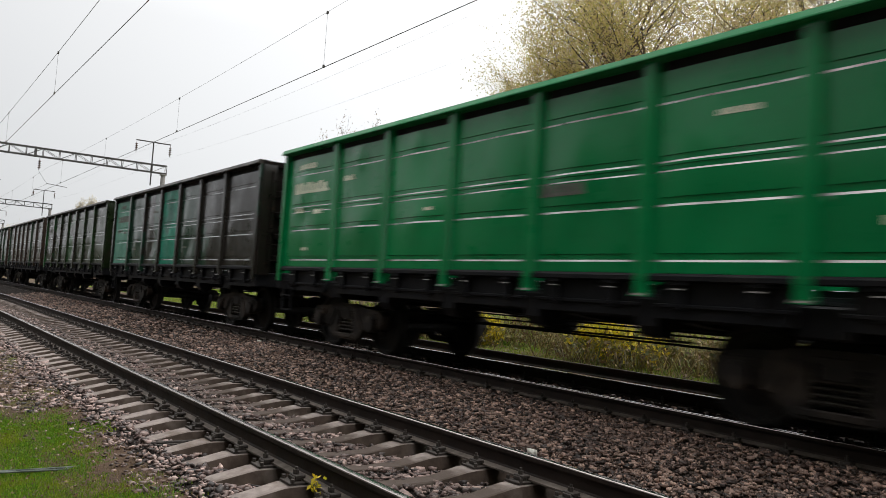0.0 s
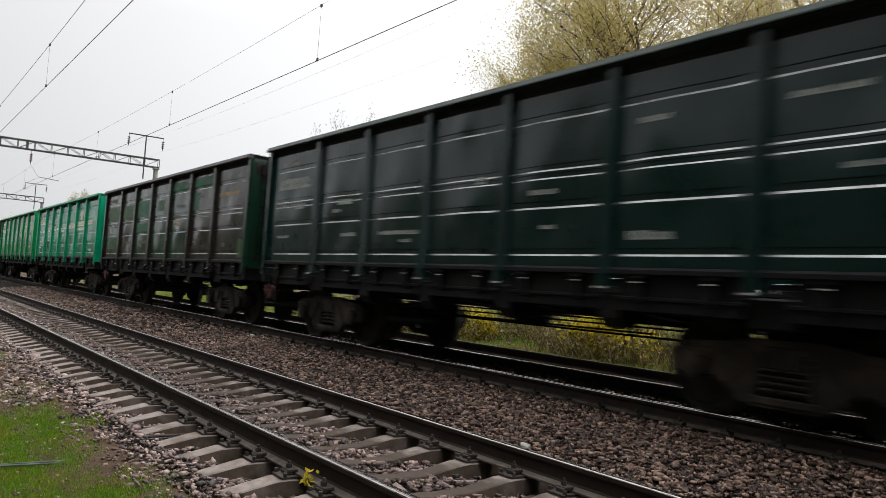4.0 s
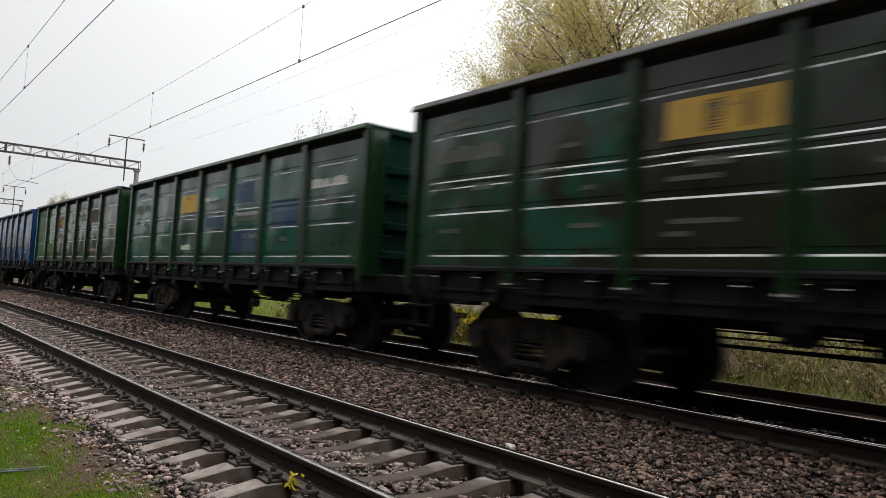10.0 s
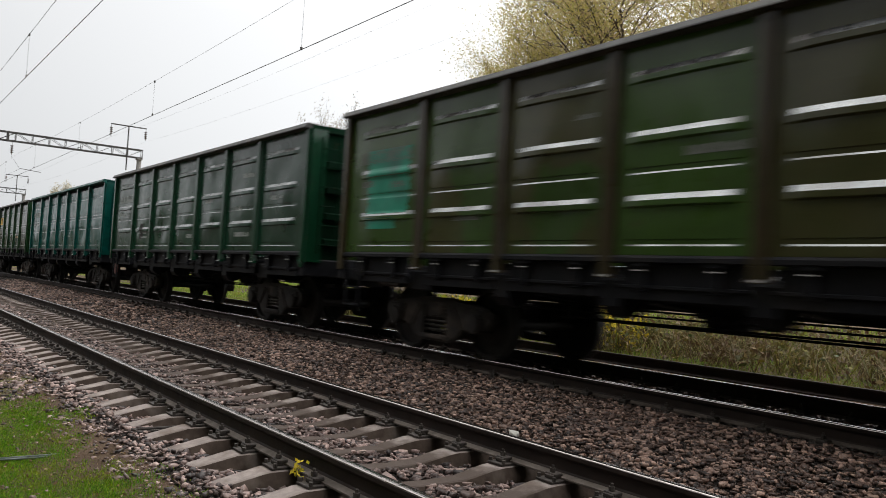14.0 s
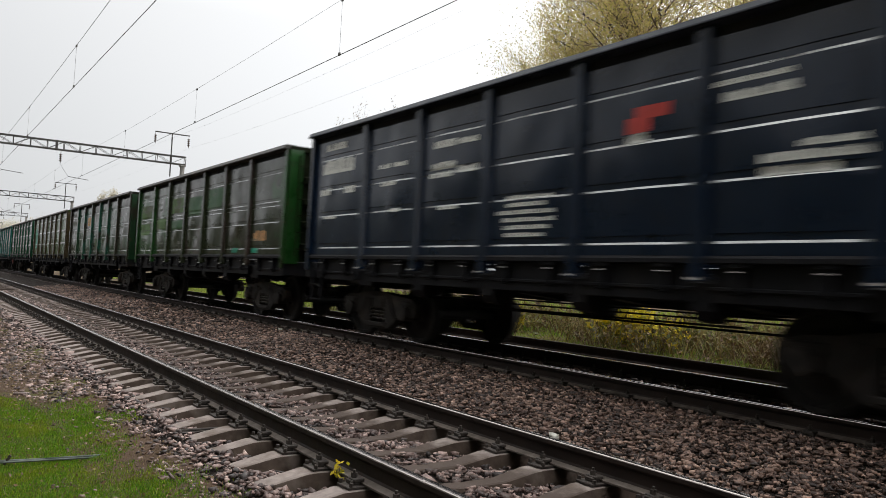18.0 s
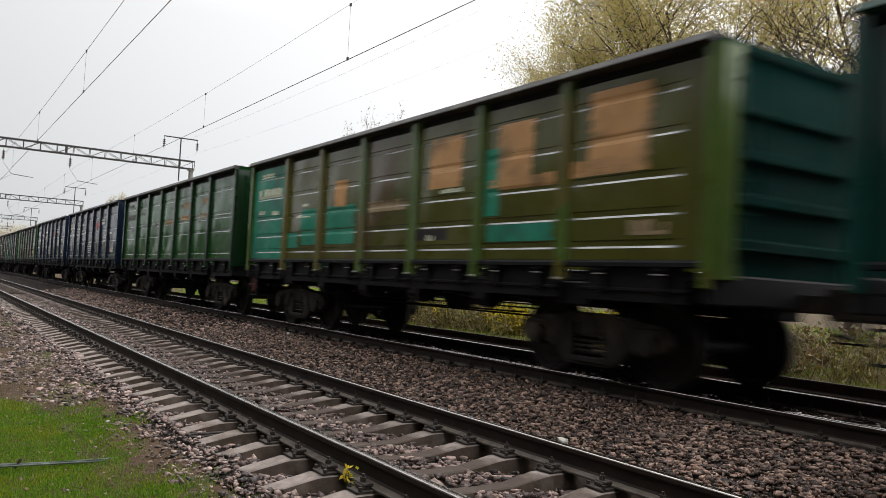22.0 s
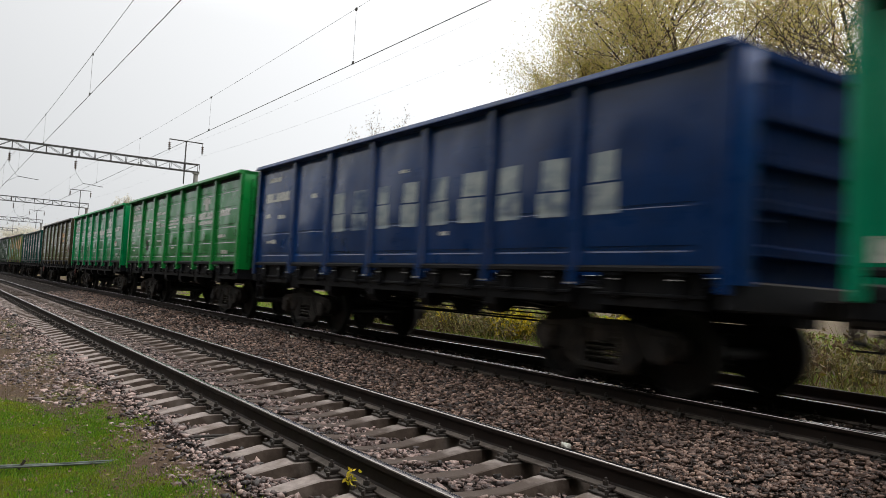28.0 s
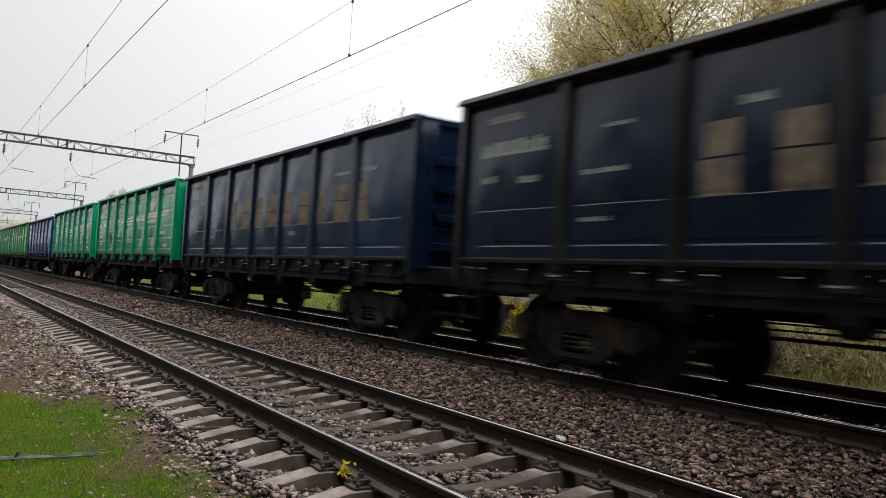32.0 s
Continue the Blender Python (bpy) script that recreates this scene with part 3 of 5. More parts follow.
def track(name, y, z, x0, x1, near_x, label):
    base = new(name)
    base.matrix_basis = Matrix.Translation((0, y, z))
    tagged(base, label, "railway track", kind="structure")
    web, head, foot = rail_meshes(x0, x1)
    for d in (-0.7975, 0.7975):
        r = part("rail", web, M["rail_side"], base, "brown rusted rail web", (0, d, 0))
        part("running_surface", head, M["rail_top"], r, "bright worn rail head", (0, 0, 0))
        part("rail_foot", foot, M["rail_foot"], r, "rail foot, pale with dust and painted edge light")
    sl, fa = sleeper_mesh(), fastening_mesh()
    k0, k1 = math.ceil((x0 - SLEEPER_X) / SLEEPER_STEP), math.floor((x1 - SLEEPER_X) / SLEEPER_STEP)
    r = random.Random(5)
    rest_v, rest_f = Shape(), Shape()
    for k in range(k0, k1 + 1):
        x = SLEEPER_X + k * SLEEPER_STEP
        if x > near_x:
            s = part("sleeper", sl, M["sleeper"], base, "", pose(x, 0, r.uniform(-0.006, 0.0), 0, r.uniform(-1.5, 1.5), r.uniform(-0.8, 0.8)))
            for d in (-0.7975, 0.7975):
                part("fastening", fa, M["fasten"], s, "", (0, d, 0.003))
        else:
            rest_v.box(x - 0.10, x + 0.10, -1.33, 1.33, -0.40, -0.215)
            for d in (-0.7975, 0.7975):
                rest_f.box(x - 0.08, x + 0.08, d - 0.15, d + 0.15, -0.2, -0.14)
    tagged(part("far_sleepers", rest_v.mesh("far_sleepers"), M["sleeper"], base, "distant row of concrete sleepers"), kind="stuff")
    tagged(part("far_fastenings", rest_f.mesh("far_fastenings"), M["fasten"], base, "distant row of rusty fastenings"), kind="stuff")
    return base


track("track_1", NEAR_Y, 0.0, -300, 20, -40, "empty railway track on concrete sleepers with rusty rails")
track("track_2", FAR_Y, FAR_Z, -300, 20, -26, "busy railway track on sooty sleepers under the train")
old = new("old_rail")
old.matrix_basis = pose(0, 7.45, 0.16, 0, 0, 0)
tagged(old, "old dark rail lying along the grassy verge", "rail", kind="structure")
web, head, foot = rail_meshes(-60, 12)
part("rail", web, M["rail_side"], old)

# ---- the train ----
L2, W2 = 6.365, 1.555            # half length and half width of a wagon body
Z0, Z1, LIP = 1.38, 3.485, 3.370   # lower and upper edge of the side sheets above the rail, and the foot of their set-back lip
MID_BAY, END_BAY = 1.70 - 0.17, L2 - 4.25 - 0.085 - 0.12
POSTS = (-4.25, -2.55, -0.85, 0.85, 2.55, 4.25)
RIBS = {                         # height, half height and depth of the pressed ribs
    "five": [(z + 0.030, 0.046, -0.012) for z in (3.11, 2.67, 2.23, 1.85, 1.52)],
    "four": [(3.080, 0.046, -0.012), (2.49, 0.038, -0.010), (2.395, 0.034, -0.010), (2.070, 0.046, -0.012), (1.53, 0.042, -0.011)],
    "bars": [(3.15, 0.060, 0.034), (2.54, 0.060, 0.034), (2.21, 0.034, -0.009), (1.90, 0.060, 0.034), (1.50, 0.034, -0.009)],
    "smooth": [(2.00, 0.022, -0.006), (1.55, 0.036, -0.010)],
    "single": [(z + 0.030, 0.046, -0.012) for z in (3.04, 2.50, 2.05, 1.50)],
}


def side_form(kind, width, variant, corner=0):
    """How far the sheet of one bay stands out at (x, z), and how close to its edges the ribs run; corner: the side of a plain strip by the corner post."""
    r = random.Random(variant * 13 + len(kind))
    dents = [(r.uniform(-0.42, 0.42) * width, r.uniform(Z0 + 0.15, Z1 - 0.25), r.uniform(0.18, 0.40), r.uniform(-0.022, 0.022)) for _ in range(9)]
    bulge = {"smooth": 0.050, "bars": 0.018}.get(kind, 0.026)
    margin = 0.12 if kind == "bars" else 0.03
    ends = (margin + (0.27 if corner < 0 else 0), margin + (0.27 if corner > 0 else 0))

    def out(x, z):
        e = max(0.0, 1 - (2 * x / width) ** 2)
        o = bulge * e * math.sin(math.pi * (z - Z0) / (Z1 - Z0)) - (0.0 if kind == "bars" else 0.040) * np.interp(z, (LIP, LIP + 0.015), (0, 1))
        for dx, dz, s, a in dents:
            o += a * math.exp(-((x - dx) ** 2 + (z - dz) ** 2) / s ** 2) * e
        fade = min(1.0, max(0.0, min(x + width / 2 - ends[0], width / 2 - x - ends[1]) / 0.10))
        for rz, h, d in RIBS[kind]:
            u = (z - rz) / h
            if d < 0:
                o += d * fade * np.interp(u, (-1.0, -0.5, 0.84, 1.0), (0, 1, 1, 0))
            else:
                o += d * fade * np.interp(u, (-1.0, -0.7, 0.2, 1.15), (0, 1, 0.95, 0))
        return o

    return out, ends


def side_sheet(kind, width, variant, corner=0):
    """One bay of the side wall, facing -y: a dented sheet with pressed ribs and shade painted on its upper lip, closed
    at the back.
    """
    out, ends = side_form(kind, width, variant, corner)
    zs = {Z0, Z1}
    for z, h, d in RIBS[kind]:
        zs |= {z - h, z - 0.5 * h, z + 0.84 * h, z + h} if d < 0 else {z - h, z - 0.7 * h, z + 0.2 * h, z + 1.15 * h}
    zs |= {Z0 + (Z1 - Z0) * i / 25 for i in range(26)} | {LIP, LIP + 0.015}
    zs = sorted(zs)
    xs_ = [width * (i / 20 - 0.5) for i in range(21)]
    vs = [(x, -out(x, z), z) for x in xs_ for z in zs] + [(x, 0.11, z) for x in (xs_[0], xs_[-1]) for z in (zs[0], zs[-1])]
    n, k = len(zs), len(xs_) * len(zs)
    fs = [(i * n + j, (i + 1) * n + j, (i + 1) * n + j + 1, i * n + j + 1) for i in range(len(xs_) - 1) for j in range(n - 1)]
    fs += [(k, k + 1, k + 3, k + 2)]
    me = Shape().add(vs, fs).mesh("side_sheet", smooth=True, fix=False)
    me.set_sharp_from_angle(angle=radians(16))
    for m in (None, M["worn_glint_edge"], M["lip_shade"]):
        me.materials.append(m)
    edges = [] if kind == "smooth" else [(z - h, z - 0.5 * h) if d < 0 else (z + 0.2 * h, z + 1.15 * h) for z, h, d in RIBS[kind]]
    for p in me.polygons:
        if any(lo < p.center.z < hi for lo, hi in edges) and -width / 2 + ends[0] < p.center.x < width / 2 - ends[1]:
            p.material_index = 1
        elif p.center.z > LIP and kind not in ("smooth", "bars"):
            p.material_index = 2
    return me


def glint_tops(me, lo, hi):
    """Bright metal that puts glints on the upper edges between two heights."""
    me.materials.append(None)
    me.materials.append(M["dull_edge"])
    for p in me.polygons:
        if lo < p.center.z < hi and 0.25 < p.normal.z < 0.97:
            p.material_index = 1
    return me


def spring_mesh():
    """One coil spring, a wound bar."""
    turns, seg, ring = 6, 12, 5
    vs, fs = [], []
    for i in range(turns * seg + 1):
        a = 2 * math.pi * i / seg
        for j in range(ring):
            b = 2 * math.pi * j / ring
            rr = 0.050 + 0.014 * math.cos(b)
            vs.append((rr * math.cos(a), rr * math.sin(a), 0.285 + 0.36 * i / (turns * seg) + 0.014 * math.sin(b)))
    for i in range(turns * seg):
        fs += [(i * ring + j, i * ring + (j + 1) % ring, (i + 1) * ring + (j + 1) % ring, (i + 1) * ring + j) for j in range(ring)]
    return Shape().add(vs, fs).mesh("spring", True)


def side_frame_mesh():
    """Cast bogie side frame: boxes over the axles, a window for the springs, a deep lower belly."""
    top = [(-1.22, 0.62), (-1.22, 0.50), (-1.12, 0.40), (-0.72, 0.40), (-0.60, 0.34), (-0.42, 0.20), (-0.32, 0.17), (0.32, 0.17), (0.42, 0.20), (0.60, 0.34), (0.72, 0.40), (1.12, 0.40), (1.22, 0.50), (1.22, 0.62),
           (1.08, 0.70), (0.60, 0.73), (0.30, 0.78), (-0.30, 0.78), (-0.60, 0.73), (-1.08, 0.70)]
    bm = bmesh.new()
    ring = [bm.verts.new((x, -0.07, z)) for x, z in top]
    hole = [bm.verts.new((x, -0.07, z)) for x, z in ((-0.27, 0.27), (0.27, 0.27), (0.24, 0.66), (-0.24, 0.66))]
    eds = [bm.edges.new((ring[i], ring[(i + 1) % len(ring)])) for i in range(len(ring))] + [bm.edges.new((hole[i], hole[(i + 1) % 4])) for i in range(4)]
    bmesh.ops.triangle_fill(bm, use_beauty=True, edges=eds)
    ext = bmesh.ops.extrude_face_region(bm, geom=bm.faces[:])
    bmesh.ops.translate(bm, vec=(0, 0.14, 0), verts=[g for g in ext["geom"] if isinstance(g, bmesh.types.BMVert)])
    bmesh.ops.recalc_face_normals(bm, faces=bm.faces[:])
    bm.verts.index_update()
    s = Shape().add([p.co[:] for p in bm.verts], [[p.index for p in f.verts] for f in bm.faces])
    bm.free()
    for d in (-0.925, 0.925):
        s.lathe([(0.10, -0.16), (0.135, -0.15), (0.135, 0.05)], (d, 0, 0.475), "y", 14)
        s.box(d - 0.17, d + 0.17, -0.11, 0.09, 0.55, 0.66, 0.02)
    s.box(-0.30, 0.30, -0.10, 0.10, 0.20, 0.27, 0.01)
    s.prism([(-0.62, 0.36), (-0.55, 0.36), (-0.33, 0.66), (-0.40, 0.69)], -0.095, 0.095, "y")
    s.prism([(0.62, 0.36), (0.55, 0.36), (0.33, 0.66), (0.40, 0.69)], -0.095, 0.095, "y")
    return s.mesh("side_frame")


def wheelset_mesh():
    s = Shape().tube((0, -1.02, 0), (0, 1.02, 0), 0.075, n=12)
    for d in (-1, 1):
        s.lathe([(0.13, d * 0.70), (0.13, d * 0.86), (0.30, d * 0.80), (0.40, d * 0.79), (0.42, d * 0.845), (0.470, d * 0.845), (0.475, d * 0.74), (0.505, d * 0.735), (0.505, d * 0.712), (0.42, d * 0.712), (0.40, d * 0.75), (0.30, d * 0.75), (0.13, d * 0.70)], (0, 0, 0), "y", 32)
        for i in range(3):
            a = i * 2 * math.pi / 3
            s.tube((0.2 * math.cos(a), d * 0.80, 0.2 * math.sin(a)), (0.2 * math.cos(a), d * 0.835, 0.2 * math.sin(a)), 0.035, n=8)
    return s.mesh("wheelset")


K = {}


def kit():
    """The shared meshes of all wagons; the camera's side faces -y."""
    for kind in RIBS:
        for v in range(3):
            K[kind, "mid", v] = side_sheet(kind, MID_BAY, v)
            K[kind, "lead", v] = side_sheet(kind, END_BAY, v + 3, -1)
            K[kind, "tail", v] = side_sheet(kind, END_BAY, v + 6, 1)
    post = [(-0.085, 0.055), (-0.085, 0.02), (-0.062, -0.055), (0.062, -0.055), (0.085, 0.02), (0.085, 0.055)]
    s = Shape().prism(post, 1.30, 3.49, "z").prism([(x * 0.86, y - 0.004) for x, y in post], 1.17, 1.30, "z")
    s.prism([(-0.085, 1.145), (-0.085, 1.153), (-0.045, 1.185), (0.02, 1.185), (0.02, 1.145)], -0.075, 0.075, "x")
    K["post"] = glint_tops(s.mesh("side_post"), 1.15, 1.19)
    K["corner"] = Shape().box(-0.06, 0.06, -0.055, 0.10, 1.10, 3.49, 0.012).mesh("corner_post")
    K["chord"] = Shape().prism([(-0.115, 3.477), (-0.136, 3.484), (-0.133, 3.500), (-0.095, 3.565), (0.12, 3.565), (0.12, 3.30), (0.10, 3.30), (0.10, 3.477)], -L2, L2).mesh("top_chord")
    K["end_chord"] = Shape().prism([(-0.06, 3.45), (-0.06, 3.555), (0.06, 3.555), (0.06, 3.45)], -W2 + 0.06, W2 - 0.06).mesh("end_chord")
    K["sill"] = Shape().prism([(0.0, 1.30), (-0.028, 1.31), (-0.028, 1.35), (-0.005, 1.375), (0.08, 1.375), (0.08, 1.30)], -L2 + 0.05, L2 - 0.05).mesh("side_sill")
    K["end_sheet"] = Shape().box(0.0, 0.02, -W2 + 0.05, W2 - 0.05, 1.25, 3.47).mesh("end_sheet")
    K["end_rib"] = Shape().prism([(-0.0, -0.075), (0.085, -0.045), (0.085, 0.045), (0.0, 0.075)], -W2 + 0.40, W2 - 0.40, "x").mesh("end_rib")
    K["end_pillar"] = Shape().prism([(0.0, -0.16), (0.115, -0.16), (0.125, -0.15), (0.125, 0.13), (0.0, 0.17)], 1.20, 3.47, "z").mesh("end_pillar")
    K["end_beam"] = Shape().box(-0.02, 0.14, -W2 + 0.04, W2 - 0.04, 0.95, 1.25, 0.02).mesh("end_beam")
    s = Shape()
    for d in (-0.42, 0.42):
        s.box(d - 0.05, d + 0.05, -0.035, 0.03, 1.02, 1.30, 0.01)
        s.prism([(d - 0.10, 1.27), (d + 0.10, 1.27), (d + 0.07, 1.315), (d - 0.07, 1.315)], -0.055, 0.02, "y")
        s.prism([(-0.060, 1.222), (-0.050, 1.236), (-0.03, 1.238), (-0.03, 1.222)], d - 0.05, d + 0.05, "x")
        s.tube((d, -0.05, 1.08), (d, 0.10, 1.08), 0.03, n=8)
    s.box(-0.72, 0.72, 0.03, 0.07, 0.94, 1.30, 0.008)
    s.box(-0.72, 0.72, 0.05, 1.36, 1.16, 1.19)
    s.box(-0.72, 0.72, 0.0, 0.05, 1.05, 1.09, 0.008)
    K["hatch"] = glint_tops(s.mesh("floor_hatch"), 1.21, 1.255)
    K["centre_sill"] = Shape().box(-6.2, 6.2, -0.20, 0.20, 0.82, 1.155, 0.01).mesh("centre_sill")
    K["cross_beam"] = Shape().prism([(-1.42, 1.12), (-1.42, 0.86), (-1.36, 0.77), (-1.24, 0.74), (-1.12, 0.80), (-0.95, 0.92), (-0.2, 0.84), (0.2, 0.84), (0.95, 0.92), (1.12, 0.80), (1.24, 0.74), (1.36, 0.77), (1.42, 0.86), (1.42, 1.12), (1.40, 1.15), (-1.40, 1.15)], -0.13, 0.13, "x").mesh("cross_beam")
    K["body_bolster"] = Shape().box(-0.25, 0.25, -1.35, 1.35, 0.86, 1.14, 0.02).mesh("body_bolster")
    K["bolster"] = Shape().box(-0.20, 0.20, -1.10, 1.10, 0.50, 0.74, 0.03).tube((0, 0, 0.74), (0, 0, 0.86), 0.2, n=16).mesh("bogie")
    K["side_frame"], K["spring"], K["wheelset"] = side_frame_mesh(), spring_mesh(), wheelset_mesh()
    K["brake_beam"] = Shape().box(-0.05, 0.05, -0.85, 0.85, 0.40, 0.48, 0.01).box(-0.06, 0.06, -0.86, -0.70, 0.28, 0.66, 0.02).box(-0.06, 0.06, 0.70, 0.86, 0.28, 0.66, 0.02).mesh("brake_beam")
    s = Shape().box(-0.45, 0.30, -0.10, 0.10, 0.92, 1.12, 0.02).box(-0.72, -0.40, -0.19, 0.16, 0.86, 1.20, 0.03)
    s.prism([(-0.83, 0.90), (-0.70, 0.90), (-0.70, 1.16), (-0.76, 1.16)], -0.16, -0.02, "y").prism([(-0.80, 0.90), (-0.70, 0.90), (-0.70, 1.16), (-0.80, 1.16)], 0.06, 0.16, "y")
    K["coupler"] = s.mesh("coupler")
    K["hose"] = Shape().tube((0, 0, 0.98), (-0.12, 0.02, 0.72), 0.028, n=8).tube((-0.12, 0.02, 0.72), (-0.33, 0.04, 0.66), 0.028, n=8).mesh("air_hose")
    K["tank"] = Shape().lathe([(0.03, -0.52), (0.14, -0.49), (0.17, -0.42), (0.17, 0.42), (0.14, 0.49), (0.03, 0.52)], (0, 0, 0), "x", 16).mesh("air_reservoir")
    K["cylinder"] = Shape().lathe([(0.04, -0.55), (0.04, -0.34), (0.16, -0.33), (0.18, -0.30), (0.18, 0.2), (0.13, 0.26)], (0, 0, 0), "x", 16).mesh("brake_cylinder")
    s = Shape().tube((-3.1, 0.05, 0.74), (3.1, 0.05, 0.76), 0.012, n=6).tube((-3.1, 0.35, 0.80), (3.1, 0.35, 0.80), 0.012, n=6)
    for x in (-2.2, 0.1, 2.2):
        s.box(x - 0.02, x + 0.02, 0.03, 0.07, 0.64, 1.0)
    s.tube((-3.3, -0.22, 0.93), (3.3, -0.22, 0.93), 0.021, n=6).tube((-2.6, 0.16, 0.66), (2.4, 0.16, 0.69), 0.014, n=6).tube((-3.2, 0.75, 0.62), (3.2, 0.75, 0.62), 0.016, n=6)
    K["rods"] = s.mesh("brake_rod")
    s = Shape()
    for d in (-0.19, 0.19):
        s.box(d - 0.015, d + 0.015, -0.015, 0.02, 0.55, 1.20)
    for z in (0.56, 0.83, 1.1):
        s.box(-0.19, 0.19, -0.02, 0.02, z, z + 0.025)
    K["step"] = s.mesh("step_ladder")
    s = Shape()
    for d in (-0.17, 0.17):
        s.tube((0.0, d, 1.35), (0.0, d, 3.35), 0.013, n=6)
    for i in range(6):
        s.tube((0, -0.17, 1.5 + 0.33 * i), (0, 0.17, 1.5 + 0.33 * i), 0.012, n=6)
    K["ladder"] = s.mesh("end_ladder")
    K["disc"] = Shape().lathe([(0.02, -0.03), (0.15, -0.028), (0.17, -0.01), (0.17, 0.02), (0.02, 0.025)], (0, 0, 0), "y", 20).box(-0.17, 0.17, -0.045, -0.02, -0.02, 0.02, 0.006).mesh("lever_disc")
    K["lever"] = Shape().tube((0, -0.02, 1.02), (0, -1.30, 1.02), 0.014, n=6).tube((0, -1.30, 1.02), (0.0, -1.36, 0.80), 0.014, n=6).mesh("uncoupling_lever")


def strokes(dx, dz, mt, r):
    """The plain bars that a marking is made of, as (x0, x1, z0, z1) round its middle."""
    if mt in ("white", "cream", "tan", "orange", "dim", "faded") and dz < 0.30 and dx > 1.3 * dz:
        # a line of worn characters: a row of uneven bars, with a thin base line
        out, x, wd = [(-dx / 2, dx / 2, -dz / 2, -0.25 * dz)], -dx / 2, 0.0
        while x < dx / 2 - 0.2 * dz:
            wd = dz * r.uniform(0.35, 0.75)
            if r.random() < 0.97:
                out.append((x, min(dx / 2, x + wd), -0.25 * dz, dz * r.choice((0.5, 0.5, 0.42, 0.3))))
            x += wd + dz * r.uniform(0.05, 0.14)
        return out
    if mt.startswith("worn_"):
        # a large sign: two halves with a narrow slot
        gap, cut = 0.012, r.uniform(-0.08, 0.08) * dz
        return [(-dx / 2, dx / 2, -dz / 2, cut - gap), (-dx / 2 + r.uniform(0.0, 0.06), dx / 2 - r.uniform(0.0, 0.06), cut + gap, dz / 2)]
    if dz > 0.14 and dx > 0.3 and mt not in ("yellow", "dark_patch", "white", "signal_red"):
        # a brushed patch: strips of uneven length
        n = max(3, round(dz / 0.045))
        return [(-dx / 2 + r.uniform(0, 0.06) * dx, dx / 2 - r.uniform(0, 0.06) * dx, -dz / 2 + dz * i / n, -dz / 2 + dz * (i + 1) / n) for i in range(n)]
    return [(-dx / 2, dx / 2, -dz / 2, dz / 2)]


def mark_mesh(form, x, z, bars, half):
    """Paint on one bay: thin bars that follow the dents and ribs of its sheet."""
    out, ends = form
    s = Shape()
    for x0, x1, z0, z1 in bars:
        x0, x1 = max(x + x0, -half), min(x + x1, half)
        if x1 - x0 < 0.01:
            continue
        nx, nz = max(1, round((x1 - x0) / 0.06)), max(1, round((z1 - z0) / 0.03))
        us, ws = [x0 + (x1 - x0) * i / nx for i in range(nx + 1)], [z + z0 + (z1 - z0) * j / nz for j in range(nz + 1)]
        vs = [(u, -out(u, w) - 0.005, w) for u in us for w in ws]
        n = nz + 1
        s.add(vs, [(i * n + j, (i + 1) * n + j, (i + 1) * n + j + 1, i * n + j + 1) for i in range(nx) for j in range(nz)])
    return s.mesh("marking", True, fix=False)


kit()
train = []


